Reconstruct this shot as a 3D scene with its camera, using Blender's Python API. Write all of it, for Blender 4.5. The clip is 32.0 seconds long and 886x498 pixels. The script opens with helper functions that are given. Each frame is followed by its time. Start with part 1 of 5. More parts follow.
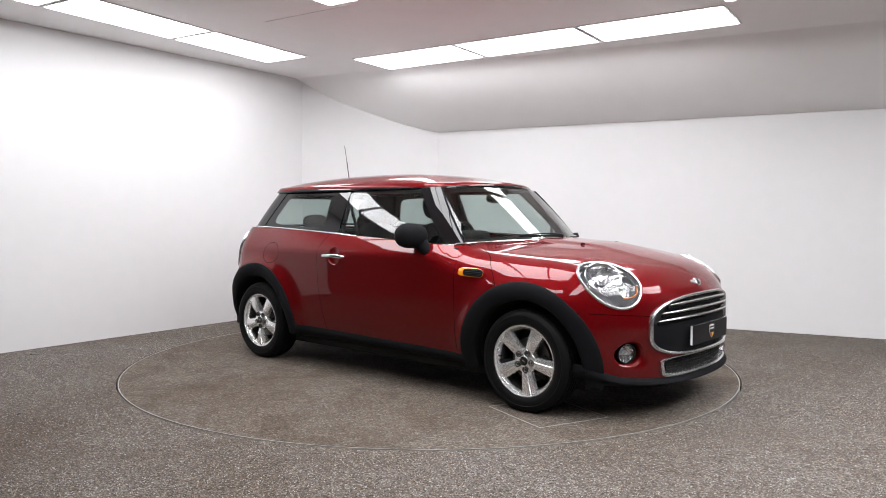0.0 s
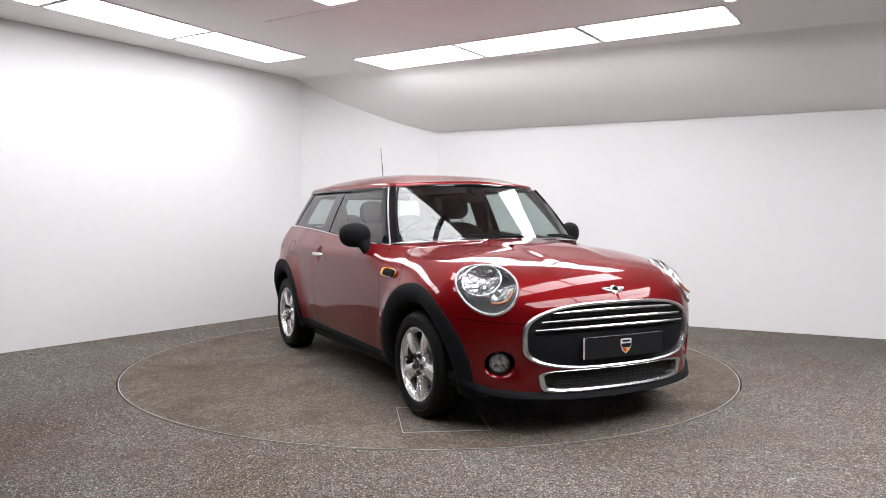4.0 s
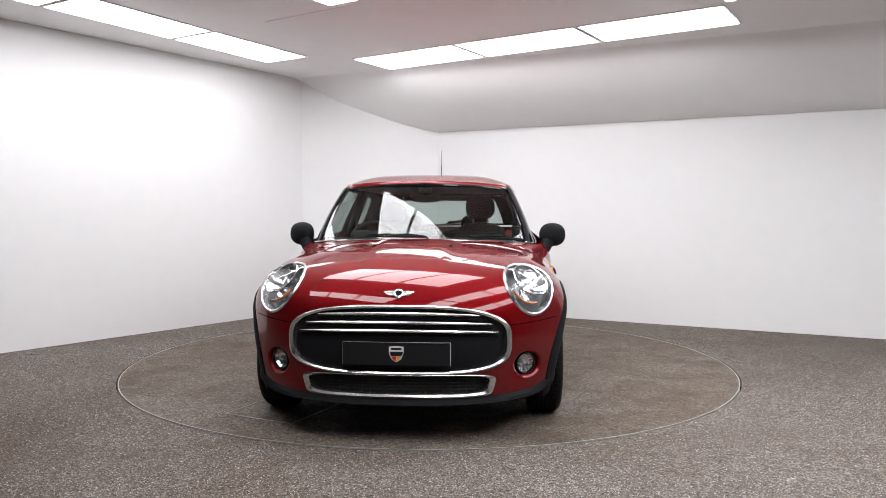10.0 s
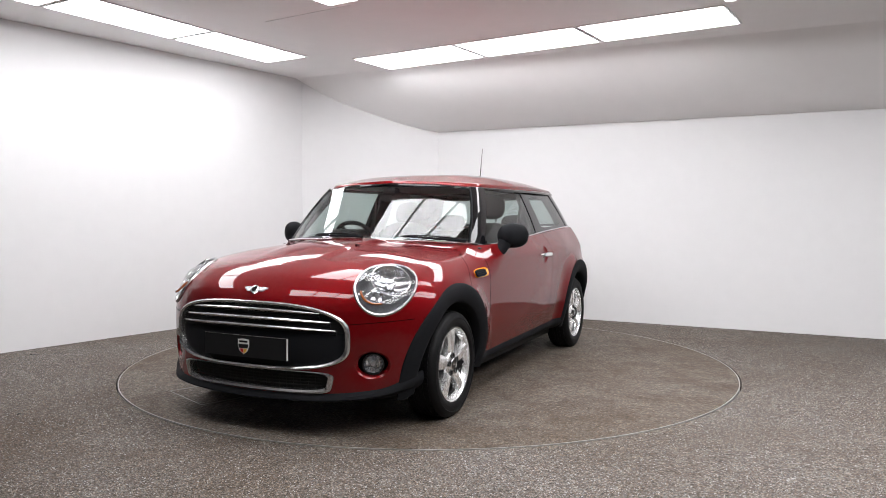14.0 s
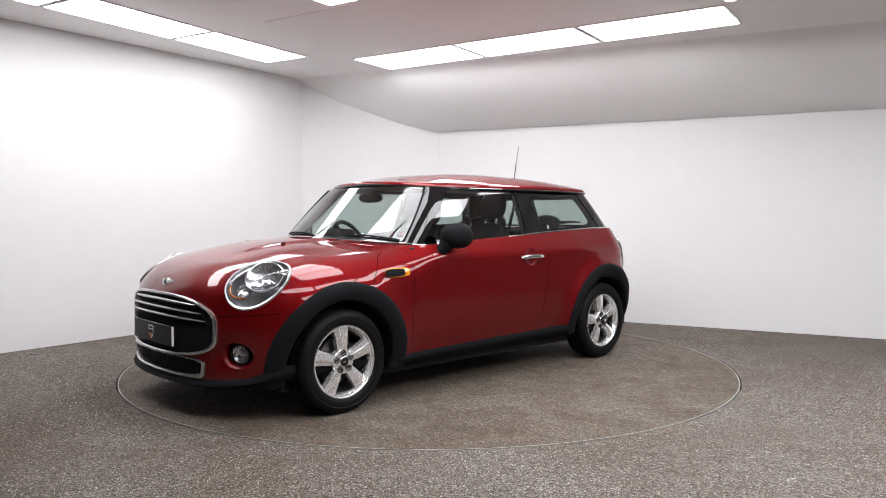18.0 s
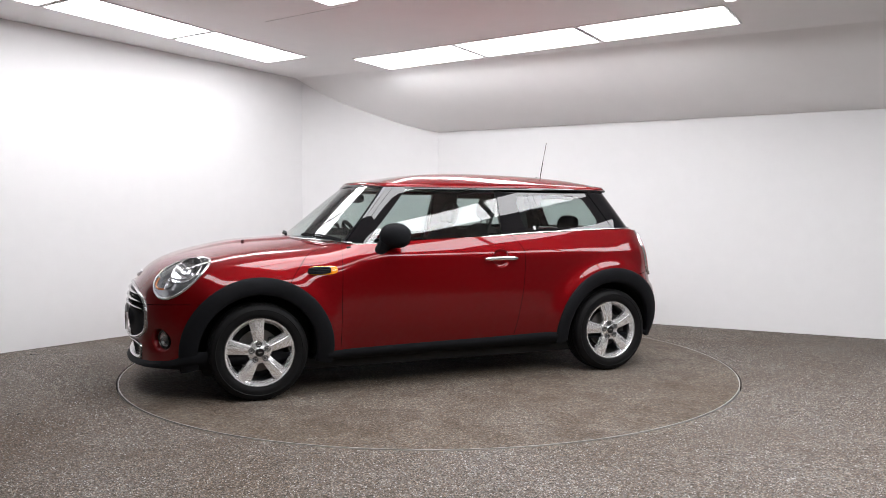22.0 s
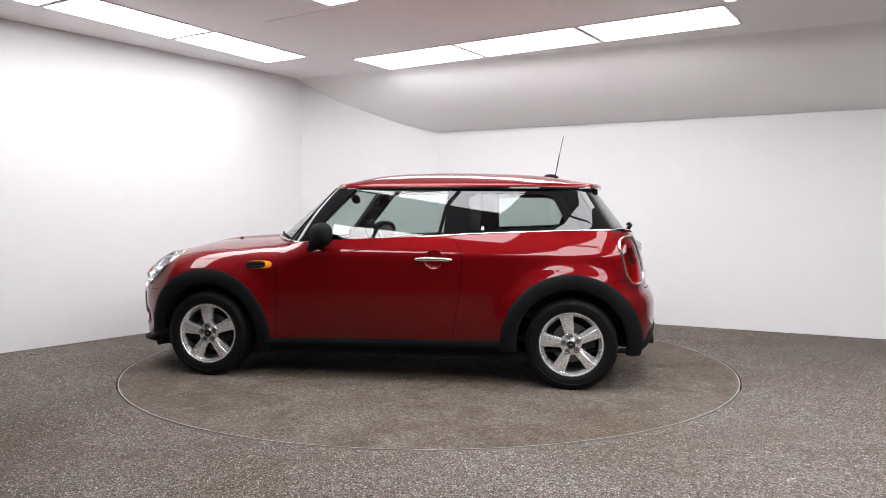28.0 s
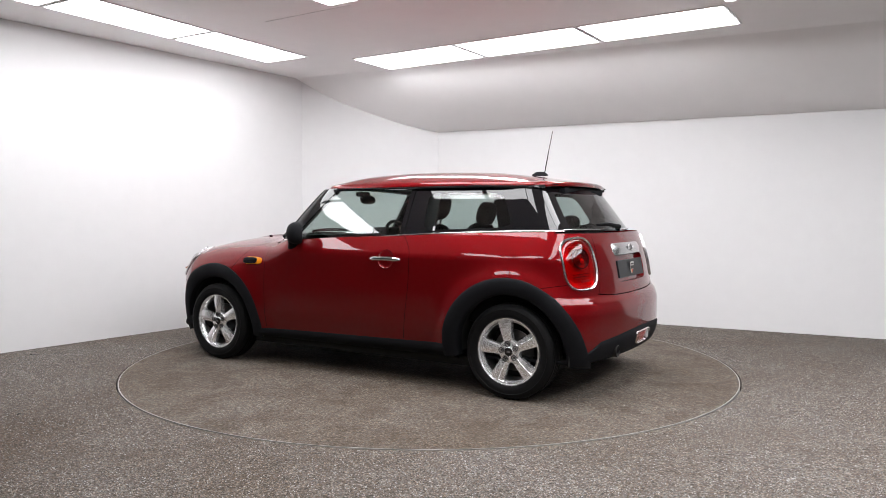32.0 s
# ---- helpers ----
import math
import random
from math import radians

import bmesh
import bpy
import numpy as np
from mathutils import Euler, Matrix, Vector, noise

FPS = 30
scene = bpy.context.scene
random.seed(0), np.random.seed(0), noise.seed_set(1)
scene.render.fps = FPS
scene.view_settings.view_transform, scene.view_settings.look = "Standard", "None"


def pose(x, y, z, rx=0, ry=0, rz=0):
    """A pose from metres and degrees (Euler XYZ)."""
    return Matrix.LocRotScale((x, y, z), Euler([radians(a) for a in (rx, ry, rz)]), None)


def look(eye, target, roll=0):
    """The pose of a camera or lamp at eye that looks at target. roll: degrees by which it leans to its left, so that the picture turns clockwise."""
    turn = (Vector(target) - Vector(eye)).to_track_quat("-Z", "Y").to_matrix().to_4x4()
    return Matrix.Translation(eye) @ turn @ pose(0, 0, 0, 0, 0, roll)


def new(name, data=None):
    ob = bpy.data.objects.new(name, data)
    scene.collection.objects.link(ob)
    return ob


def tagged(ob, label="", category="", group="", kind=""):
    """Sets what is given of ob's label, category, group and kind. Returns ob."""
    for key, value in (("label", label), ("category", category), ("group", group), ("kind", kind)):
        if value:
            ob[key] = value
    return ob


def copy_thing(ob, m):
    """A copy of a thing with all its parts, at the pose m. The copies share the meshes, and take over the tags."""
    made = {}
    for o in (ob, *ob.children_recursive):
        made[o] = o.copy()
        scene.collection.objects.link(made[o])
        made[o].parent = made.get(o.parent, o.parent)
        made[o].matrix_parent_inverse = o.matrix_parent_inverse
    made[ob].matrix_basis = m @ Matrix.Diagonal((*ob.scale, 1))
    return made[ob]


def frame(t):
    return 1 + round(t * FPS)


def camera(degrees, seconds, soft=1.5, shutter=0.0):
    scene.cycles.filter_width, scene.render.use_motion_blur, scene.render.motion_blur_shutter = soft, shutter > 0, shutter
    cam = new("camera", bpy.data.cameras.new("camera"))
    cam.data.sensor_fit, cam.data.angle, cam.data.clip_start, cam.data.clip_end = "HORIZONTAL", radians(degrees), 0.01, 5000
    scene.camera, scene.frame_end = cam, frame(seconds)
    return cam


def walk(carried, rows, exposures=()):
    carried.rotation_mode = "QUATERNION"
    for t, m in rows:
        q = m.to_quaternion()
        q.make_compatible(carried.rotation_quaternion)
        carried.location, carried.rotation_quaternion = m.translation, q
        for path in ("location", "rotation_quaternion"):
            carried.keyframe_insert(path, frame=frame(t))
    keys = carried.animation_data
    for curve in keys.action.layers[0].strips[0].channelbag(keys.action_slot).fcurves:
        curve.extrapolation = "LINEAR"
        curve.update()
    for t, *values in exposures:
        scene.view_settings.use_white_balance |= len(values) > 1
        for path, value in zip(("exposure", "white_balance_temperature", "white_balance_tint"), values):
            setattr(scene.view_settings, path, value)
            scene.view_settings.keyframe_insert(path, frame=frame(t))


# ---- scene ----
# ---- camera: it stands still in front of the turntable ----
EYE = look((0, -5.748, 1.122), (0.0907, -0.0067, 0.8601), 0.181)
cam = camera(61.52, 32.0, soft=0.85)
walk(cam, [(0, EYE), (32.0, EYE)], [(0, 0.0), (32.0, 0.0)])
LIGHT = 10.9
# car on the turntable: offset of its middle from the turntable's centre, and the turn in degrees over the seconds
OFF_X, OFF_Y = 0.1776, 0.0113
TURN = ((0, -41.36), (6, -73.30), (9, -89.32), (13, -110.90), (16, -127.0), (19, -143.05), (23, -164.2), (25, -174.75), (28, -190.55), (32, -211.7))

# ---- world: a closed studio, hardly any light from outside ----
world = bpy.data.worlds.new("studio_world")
scene.world = world
world.use_nodes = True
world.node_tree.nodes["Background"].inputs[0].default_value = (0.02, 0.02, 0.02, 1)
world.node_tree.nodes["Background"].inputs[1].default_value = 1.0


# ---- materials ----
def material(name, color, rough=0.5, metal=0.0, coat=0.0, spec=0.5, vary=0.0, scale=40.0, bump=0.0, bump_scale=200.0, coat_rough=0.03):
    """A principled surface with broad and fine variation of its colour, and a fine relief."""
    m = bpy.data.materials.new(name)
    m.use_nodes = True
    nt = m.node_tree
    b = nt.nodes["Principled BSDF"]
    b.inputs["Base Color"].default_value = (*color, 1)
    b.inputs["Roughness"].default_value = rough
    b.inputs["Metallic"].default_value = metal
    b.inputs["Coat Weight"].default_value = coat
    b.inputs["Coat Roughness"].default_value = coat_rough
    b.inputs["Specular IOR Level"].default_value = spec
    if vary or bump:
        tc = nt.nodes.new("ShaderNodeTexCoord")
    if vary:
        broad, fine = nt.nodes.new("ShaderNodeTexNoise"), nt.nodes.new("ShaderNodeTexNoise")
        broad.inputs["Scale"].default_value, fine.inputs["Scale"].default_value = scale / 12, scale
        broad.inputs["Detail"].default_value, fine.inputs["Detail"].default_value = 3, 4
        add = nt.nodes.new("ShaderNodeMath")
        add.operation = "ADD"
        ramp = nt.nodes.new("ShaderNodeMapRange")
        ramp.inputs["From Min"].default_value, ramp.inputs["From Max"].default_value = 0.6, 1.4
        ramp.inputs["To Min"].default_value, ramp.inputs["To Max"].default_value = 1 - vary, 1 + vary
        mul = nt.nodes.new("ShaderNodeVectorMath")
        mul.operation = "SCALE"
        mul.inputs[0].default_value = color
        for n in (broad, fine):
            nt.links.new(tc.outputs["Object"], n.inputs["Vector"])
        nt.links.new(broad.outputs[0], add.inputs[0])
        nt.links.new(fine.outputs[0], add.inputs[1])
        nt.links.new(add.outputs[0], ramp.inputs["Value"])
        nt.links.new(ramp.outputs[0], mul.inputs["Scale"])
        nt.links.new(mul.outputs[0], b.inputs["Base Color"])
    if bump:
        n, bp = nt.nodes.new("ShaderNodeTexNoise"), nt.nodes.new("ShaderNodeBump")
        n.inputs["Scale"].default_value, n.inputs["Detail"].default_value = bump_scale, 3
        bp.inputs["Strength"].default_value, bp.inputs["Distance"].default_value = bump, 0.002
        nt.links.new(tc.outputs["Object"], n.inputs["Vector"])
        nt.links.new(n.outputs[0], bp.inputs["Height"])
        nt.links.new(bp.outputs[0], b.inputs["Normal"])
    return m


def glow(name, color, strength):
    m = bpy.data.materials.new(name)
    m.use_nodes = True
    nt = m.node_tree
    nt.nodes.remove(nt.nodes["Principled BSDF"])
    e = nt.nodes.new("ShaderNodeEmission")
    e.inputs[0].default_value, e.inputs[1].default_value = (*color, 1), strength
    nt.links.new(e.outputs[0], nt.nodes["Material Output"].inputs[0])
    return m


def pane_glass(name, tint, gloss=0.075, rough=0.0):
    """A thin sheet of tinted glass: seen through, with a clear mirror of the room in it."""
    m = bpy.data.materials.new(name)
    m.use_nodes = True
    nt = m.node_tree
    nt.nodes.remove(nt.nodes["Principled BSDF"])
    t, g, mix, lw, pw, mr = (nt.nodes.new("ShaderNode" + k) for k in ("BsdfTransparent", "BsdfGlossy", "MixShader", "LayerWeight", "Math", "MapRange"))
    t.inputs[0].default_value = (*tint, 1)
    g.inputs["Roughness"].default_value = rough
    lw.inputs[0].default_value = 0.5
    pw.operation = "POWER"
    pw.inputs[1].default_value = 4.5
    mr.inputs["To Min"].default_value, mr.inputs["To Max"].default_value = gloss, 1.0
    nt.links.new(lw.outputs["Facing"], pw.inputs[0])
    nt.links.new(pw.outputs[0], mr.inputs["Value"])
    nt.links.new(mr.outputs[0], mix.inputs[0])
    nt.links.new(t.outputs[0], mix.inputs[1])
    nt.links.new(g.outputs[0], mix.inputs[2])
    nt.links.new(mix.outputs[0], nt.nodes["Material Output"].inputs[0])
    return m


def carpet(name, base, contrast=1.0, stain=None, streak=0.0):
    """Grey-brown speckled resin-bound flooring: small grains of several tones, brown stains and scuffs."""
    m = bpy.data.materials.new(name)
    m.use_nodes = True
    nt = m.node_tree
    b = nt.nodes["Principled BSDF"]
    tc = nt.nodes.new("ShaderNodeTexCoord")
    grain, broad, fine, hue, clump = (nt.nodes.new("ShaderNodeTex" + k) for k in ("Voronoi", "Noise", "Noise", "Voronoi", "Voronoi"))
    grain.inputs["Scale"].default_value = 210
    hue.inputs["Scale"].default_value = 150
    clump.inputs["Scale"].default_value = 78
    broad.inputs["Scale"].default_value, broad.inputs["Detail"].default_value, broad.inputs["Roughness"].default_value = 0.8, 7, 0.62
    fine.inputs["Scale"].default_value, fine.inputs["Detail"].default_value, fine.inputs["Roughness"].default_value = 9, 7, 0.7
    for n in (grain, broad, fine, hue, clump):
        nt.links.new(tc.outputs["Object"], n.inputs["Vector"])
    ramp = nt.nodes.new("ShaderNodeValToRGB")
    stops = ((0.0, (0.20, 0.18, 0.17)), (0.30, (0.58, 0.54, 0.50)), (0.62, (1.0, 0.97, 0.94)), (0.88, (1.55, 1.54, 1.52)), (0.965, (2.6, 2.65, 2.7)))
    while len(ramp.color_ramp.elements) < len(stops):
        ramp.color_ramp.elements.new(0.5)
    for el, (at, c) in zip(ramp.color_ramp.elements, stops):
        el.position, el.color = at, (*[base[i] * (0.95 + (c[i] - 0.95) * contrast) for i in range(3)], 1)
    sep, sep2, sep3 = (nt.nodes.new("ShaderNodeSeparateColor") for _ in range(3))
    nt.links.new(grain.outputs["Color"], sep.inputs[0])
    nt.links.new(hue.outputs["Color"], sep2.inputs[0])
    nt.links.new(clump.outputs["Color"], sep3.inputs[0])
    nt.links.new(sep.outputs[0], ramp.inputs[0])

    def tint(source, low, high, c0, c1):
        """A tint that runs from c0 to c1 as the source goes from low to high."""
        mr = nt.nodes.new("ShaderNodeMapRange")
        mr.inputs["From Min"].default_value, mr.inputs["From Max"].default_value = low, high
        mix = nt.nodes.new("ShaderNodeMix")
        mix.data_type = "RGBA"
        mix.inputs[6].default_value, mix.inputs[7].default_value = (*c0, 1), (*c1, 1)
        nt.links.new(source, mr.inputs["Value"])
        nt.links.new(mr.outputs[0], mix.inputs[0])
        return mix.outputs[2]
    layers = [tint(broad.outputs[0], 0.38, 0.62, (0.84, 0.78, 0.71), (1.12, 1.13, 1.15)), tint(fine.outputs[0], 0.3, 0.7, (0.84, 0.81, 0.78), (1.14, 1.16, 1.18)),
              tint(sep2.outputs[1], 0.0, 1.0, (0.86, 0.72, 0.60), (1.10, 1.24, 1.38)), tint(sep3.outputs[2], 0.0, 1.0, (0.66, 0.64, 0.62), (1.30, 1.31, 1.32))]
    if stain:
        # a broad patch of trodden-in brown dirt with a ragged edge
        away, push = nt.nodes.new("ShaderNodeVectorMath"), nt.nodes.new("ShaderNodeMath")
        away.operation, push.operation = "DISTANCE", "MULTIPLY_ADD"
        away.inputs[1].default_value = (stain[0], stain[1], 0)
        push.inputs[1].default_value = 2.4
        nt.links.new(tc.outputs["Object"], away.inputs[0])
        nt.links.new(broad.outputs[0], push.inputs[0])
        nt.links.new(away.outputs["Value"], push.inputs[2])
        layers.append(tint(push.outputs[0], 1.2, 1.2 + stain[2], (0.71, 0.63, 0.55), (1, 1, 1)))
    if streak:
        # dark scuffs that tyres have rubbed in
        rub = nt.nodes.new("ShaderNodeTexNoise")
        rub.inputs["Scale"].default_value, rub.inputs["Detail"].default_value, rub.inputs["Distortion"].default_value = 2.6, 6, 1.2
        nt.links.new(tc.outputs["Object"], rub.inputs["Vector"])
        layers.append(tint(rub.outputs[0], 0.36, 0.54, (1 - streak, 1 - 1.15 * streak, 1 - 1.3 * streak), (1, 1, 1)))
    out = ramp.outputs[0]
    for lay in layers:
        mul = nt.nodes.new("ShaderNodeVectorMath")
        mul.operation = "MULTIPLY"
        nt.links.new(out, mul.inputs[0])
        nt.links.new(lay, mul.inputs[1])
        out = mul.outputs[0]
    nt.links.new(out, b.inputs["Base Color"])
    b.inputs["Roughness"].default_value = 0.8
    b.inputs["Specular IOR Level"].default_value = 0.3
    bp = nt.nodes.new("ShaderNodeBump")
    bp.inputs["Strength"].default_value, bp.inputs["Distance"].default_value = 0.7, 0.004
    nt.links.new(clump.outputs["Distance"], bp.inputs["Height"])
    nt.links.new(bp.outputs[0], b.inputs["Normal"])
    return m


PAINT = (0.140, 0.0026, 0.0042)


def car_paint():
    """Deep red metallic under clear lacquer: fine flakes, a faint orange-peel."""
    m = material("red_metallic_paint", PAINT, 0.46, 0.5, 1.0, 0.0, coat_rough=0.012)
    nt = m.node_tree
    b = nt.nodes["Principled BSDF"]
    tc, v, mr, mul = (nt.nodes.new("ShaderNode" + k) for k in ("TexCoord", "TexVoronoi", "MapRange", "VectorMath"))
    v.inputs["Scale"].default_value = 900
    sep = nt.nodes.new("ShaderNodeSeparateColor")
    mr.inputs["To Min"].default_value, mr.inputs["To Max"].default_value = 0.8, 1.2
    mul.operation = "SCALE"
    mul.inputs[0].default_value = PAINT
    nt.links.new(tc.outputs["Object"], v.inputs["Vector"])
    nt.links.new(v.outputs["Color"], sep.inputs[0])
    nt.links.new(sep.outputs[0], mr.inputs["Value"])
    nt.links.new(mr.outputs[0], mul.inputs["Scale"])
    nt.links.new(mul.outputs[0], b.inputs["Base Color"])
    n, bp = nt.nodes.new("ShaderNodeTexNoise"), nt.nodes.new("ShaderNodeBump")
    n.inputs["Scale"].default_value = 90
    bp.inputs["Strength"].default_value, bp.inputs["Distance"].default_value = 0.03, 0.001
    nt.links.new(tc.outputs["Object"], n.inputs["Vector"])
    nt.links.new(n.outputs[0], bp.inputs["Height"])
    nt.links.new(bp.outputs[0], b.inputs["Coat Normal"])
    b.inputs["Coat IOR"].default_value = 1.44
    return m


M_WALL = material("white_wall_paint", (0.735, 0.73, 0.735), 0.6, vary=0.02, scale=8, bump=0.05, bump_scale=60)
# near-black for unseen walls that keep the car's reflections dark
M_UNSEENDARK = material("unseen_dark_wall", (0.030, 0.029, 0.030), 0.8, vary=0.15, scale=10)
# grey of the unseen added walls, set by what the car's doors mirror
M_UNSEENGREY = material("unseen_grey_wall", (0.065, 0.064, 0.065), 0.7, vary=0.06, scale=10)
M_CEIL = material("white_ceiling_paint", (0.94, 0.93, 0.93), 0.5, vary=0.02, scale=6, bump=0.04, bump_scale=50)
M_FLOOR = carpet("speckled_floor", (0.120, 0.107, 0.096), 1.0, (-2.3, -2.2, 1.6))
M_DISC = carpet("speckled_turntable", (0.122, 0.105, 0.089), 0.66, None, 0.26)
M_TRIM = material("turntable_trim_metal", (0.36, 0.35, 0.34), 0.5, 0.5, vary=0.25, scale=30)
M_GAP = material("dark_gap", (0.012, 0.012, 0.012), 0.9)
M_LAMP = glow("light_panel_glow", (0.99, 0.985, 1.01), LIGHT)
M_FRAME = material("white_panel_frame", (0.72, 0.71, 0.71), 0.5)
M_RED = car_paint()
M_PLASTIC = material("black_textured_plastic", (0.0066, 0.0070, 0.0086), 0.74, spec=0.13, vary=0.12, scale=60, bump=0.15, bump_scale=500)
M_GLOSS = material("gloss_black", (0.005, 0.005, 0.006), 0.40, coat=1.0, spec=0.0, coat_rough=0.01)
M_CHROME = material("chrome", (0.84, 0.84, 0.85), 0.13, 1.0, vary=0.03, scale=20)
M_SATIN = material("satin_chrome", (0.62, 0.62, 0.63), 0.27, 0.95, vary=0.05, scale=20)
M_ALLOY = material("silver_alloy", (0.88, 0.88, 0.885), 0.27, 0.76, coat=0.4, vary=0.05, scale=30)
M_RUBBER = material("tyre_rubber", (0.0040, 0.0040, 0.0044), 0.6, spec=0.16, vary=0.15, scale=40, bump=0.2, bump_scale=300)
M_DARK = material("dark_underbody", (0.008, 0.008, 0.008), 0.8)
M_SEAM = material("panel_gap_shadow", (0.006, 0.002, 0.002), 0.8, spec=0.0)
M_GLASS = pane_glass("tinted_window_glass", (0.66, 0.74, 0.72), 0.085)
M_SCREEN = pane_glass("windscreen_glass", (0.72, 0.80, 0.77), 0.078)
M_PRIVACY = pane_glass("rear_window_glass", (0.60, 0.68, 0.66))
M_LENS = pane_glass("clear_lens", (0.96, 0.97, 0.98), 0.05)
M_REDLENS = pane_glass("red_lamp_lens", (0.74, 0.028, 0.034), 0.05)
M_SILVER = material("silver_badge", (0.66, 0.66, 0.67), 0.25, 0.6)
M_BARREL = material("dark_rim_barrel", (0.06, 0.06, 0.06), 0.5, 0.5)
M_REDDARK = material("dark_red_lamp_lens", (0.42, 0.010, 0.012), 0.15, coat=1.0)
M_TAILBACK = material("red_lamp_reflector", (0.56, 0.085, 0.075), 0.3, 0.3, vary=0.30, scale=90)
M_TAILEYE = material("dark_lamp_eye", (0.10, 0.012, 0.011), 0.3, 0.3)
M_AMBER = material("amber_lens", (0.80, 0.26, 0.01), 0.15, coat=0.8)
M_CLOTH = material("black_seat_cloth", (0.012, 0.012, 0.013), 0.9, spec=0.2, vary=0.2, scale=90, bump=0.3, bump_scale=300)
M_INNER = material("dark_interior_plastic", (0.009, 0.009, 0.010), 0.7, spec=0.2, vary=0.1, scale=40)
M_LINING = material("grey_headlining", (0.35, 0.35, 0.34), 0.9, vary=0.05, scale=50)
M_DISCBRAKE = material("brake_disc_steel", (0.16, 0.155, 0.15), 0.4, 1.0, vary=0.1, scale=60)
M_MIRROR = material("mirror_glass", (0.9, 0.9, 0.9), 0.02, 1.0)
M_PLATE = material("black_plate_card", (0.009, 0.0095, 0.011), 0.4, spec=0.3, vary=0.05, scale=20)
M_WHITE = material("white_print", (0.72, 0.72, 0.72), 0.4)
M_BADGERED = material("red_print", (0.5, 0.03, 0.02), 0.4)
M_BADGEYEL = material("yellow_print", (0.75, 0.45, 0.05), 0.4)
M_BOWL = material("lamp_reflector", (0.66, 0.665, 0.68), 0.16, 0.9)
M_HOUSING = material("lamp_housing", (0.20, 0.20, 0.21), 0.35, 0.5)
M_PIPE = material("sooty_pipe_steel", (0.035, 0.034, 0.033), 0.5, 0.6, vary=0.3, scale=60)
M_GREY = material("grey_lamp_trim", (0.40, 0.40, 0.41), 0.45, 0.2)
M_DIMAMBER = material("dim_amber_lens", (0.30, 0.085, 0.02), 0.25, coat=0.5)


# ---- building helpers ----
def mesh_ob(name, verts, faces, mat, parent=None, label="", normals=None, smooth=True):
    me = bpy.data.meshes.new(name)
    me.from_pydata([tuple(map(float, v)) for v in verts], [], [tuple(map(int, q)) for q in faces])
    me.materials.append(mat)
    if smooth:
        me.polygons.foreach_set("use_smooth", [True] * len(me.polygons))
    if normals is not None:
        me.normals_split_custom_set_from_vertices([tuple(map(float, n)) for n in normals])
    me.update()
    ob = new(name, me)
    if parent is not None:
        ob.parent = parent
    if label:
        tagged(ob, label)
    return ob


def part(name, bm, mat, parent, label="", smooth=True):
    me = bpy.data.meshes.new(name)
    bm.to_mesh(me)
    bm.free()
    me.materials.append(mat)
    if smooth:
        me.polygons.foreach_set("use_smooth", [True] * len(me.polygons))
        me.set_sharp_from_angle(angle=radians(38))
    ob = new(name, me)
    if parent is not None:
        ob.parent = parent
    if label:
        tagged(ob, label)
    return ob


def grid_faces(n, m, around=False, flip=False):
    f = []
    for i in range(n - 1):
        for j in range(m if around else m - 1):
            q = (i * m + j, i * m + (j + 1) % m, (i + 1) * m + (j + 1) % m, (i + 1) * m + j)
            f.append(q[::-1] if flip else q)
    return f


def box(cx, cy, cz, sx, sy, sz, bevel=0.0, seg=2, m=None):
    bm = bmesh.new()
    bmesh.ops.create_cube(bm, size=1.0, matrix=Matrix.Diagonal((sx, sy, sz, 1)))
    if bevel:
        bmesh.ops.bevel(bm, geom=bm.edges[:], offset=bevel, segments=seg, affect="EDGES", profile=0.6)
    bmesh.ops.transform(bm, verts=bm.verts, matrix=(m if m is not None else Matrix.Translation((cx, cy, cz))))
    return bm


def lathe(profile, n, axis="y", m=None):
    """Turns (radius, along) pairs round an axis."""
    vs, k = [], len(profile)
    for i in range(n):
        a = 2 * math.pi * i / n
        for r, h in profile:
            vs.append((r * math.cos(a), h, r * math.sin(a)) if axis == "y" else (r * math.cos(a), r * math.sin(a), h))
    bm = bmesh.new()
    bv = [bm.verts.new(v) for v in vs]
    for i in range(n):
        j = (i + 1) % n
        for q in range(k - 1):
            bm.faces.new((bv[i * k + q], bv[j * k + q], bv[j * k + q + 1], bv[i * k + q + 1]))
    bmesh.ops.remove_doubles(bm, verts=bm.verts, dist=1e-5)
    bmesh.ops.recalc_face_normals(bm, faces=bm.faces)
    if m is not None:
        bmesh.ops.transform(bm, verts=bm.verts, matrix=m)
    return bm


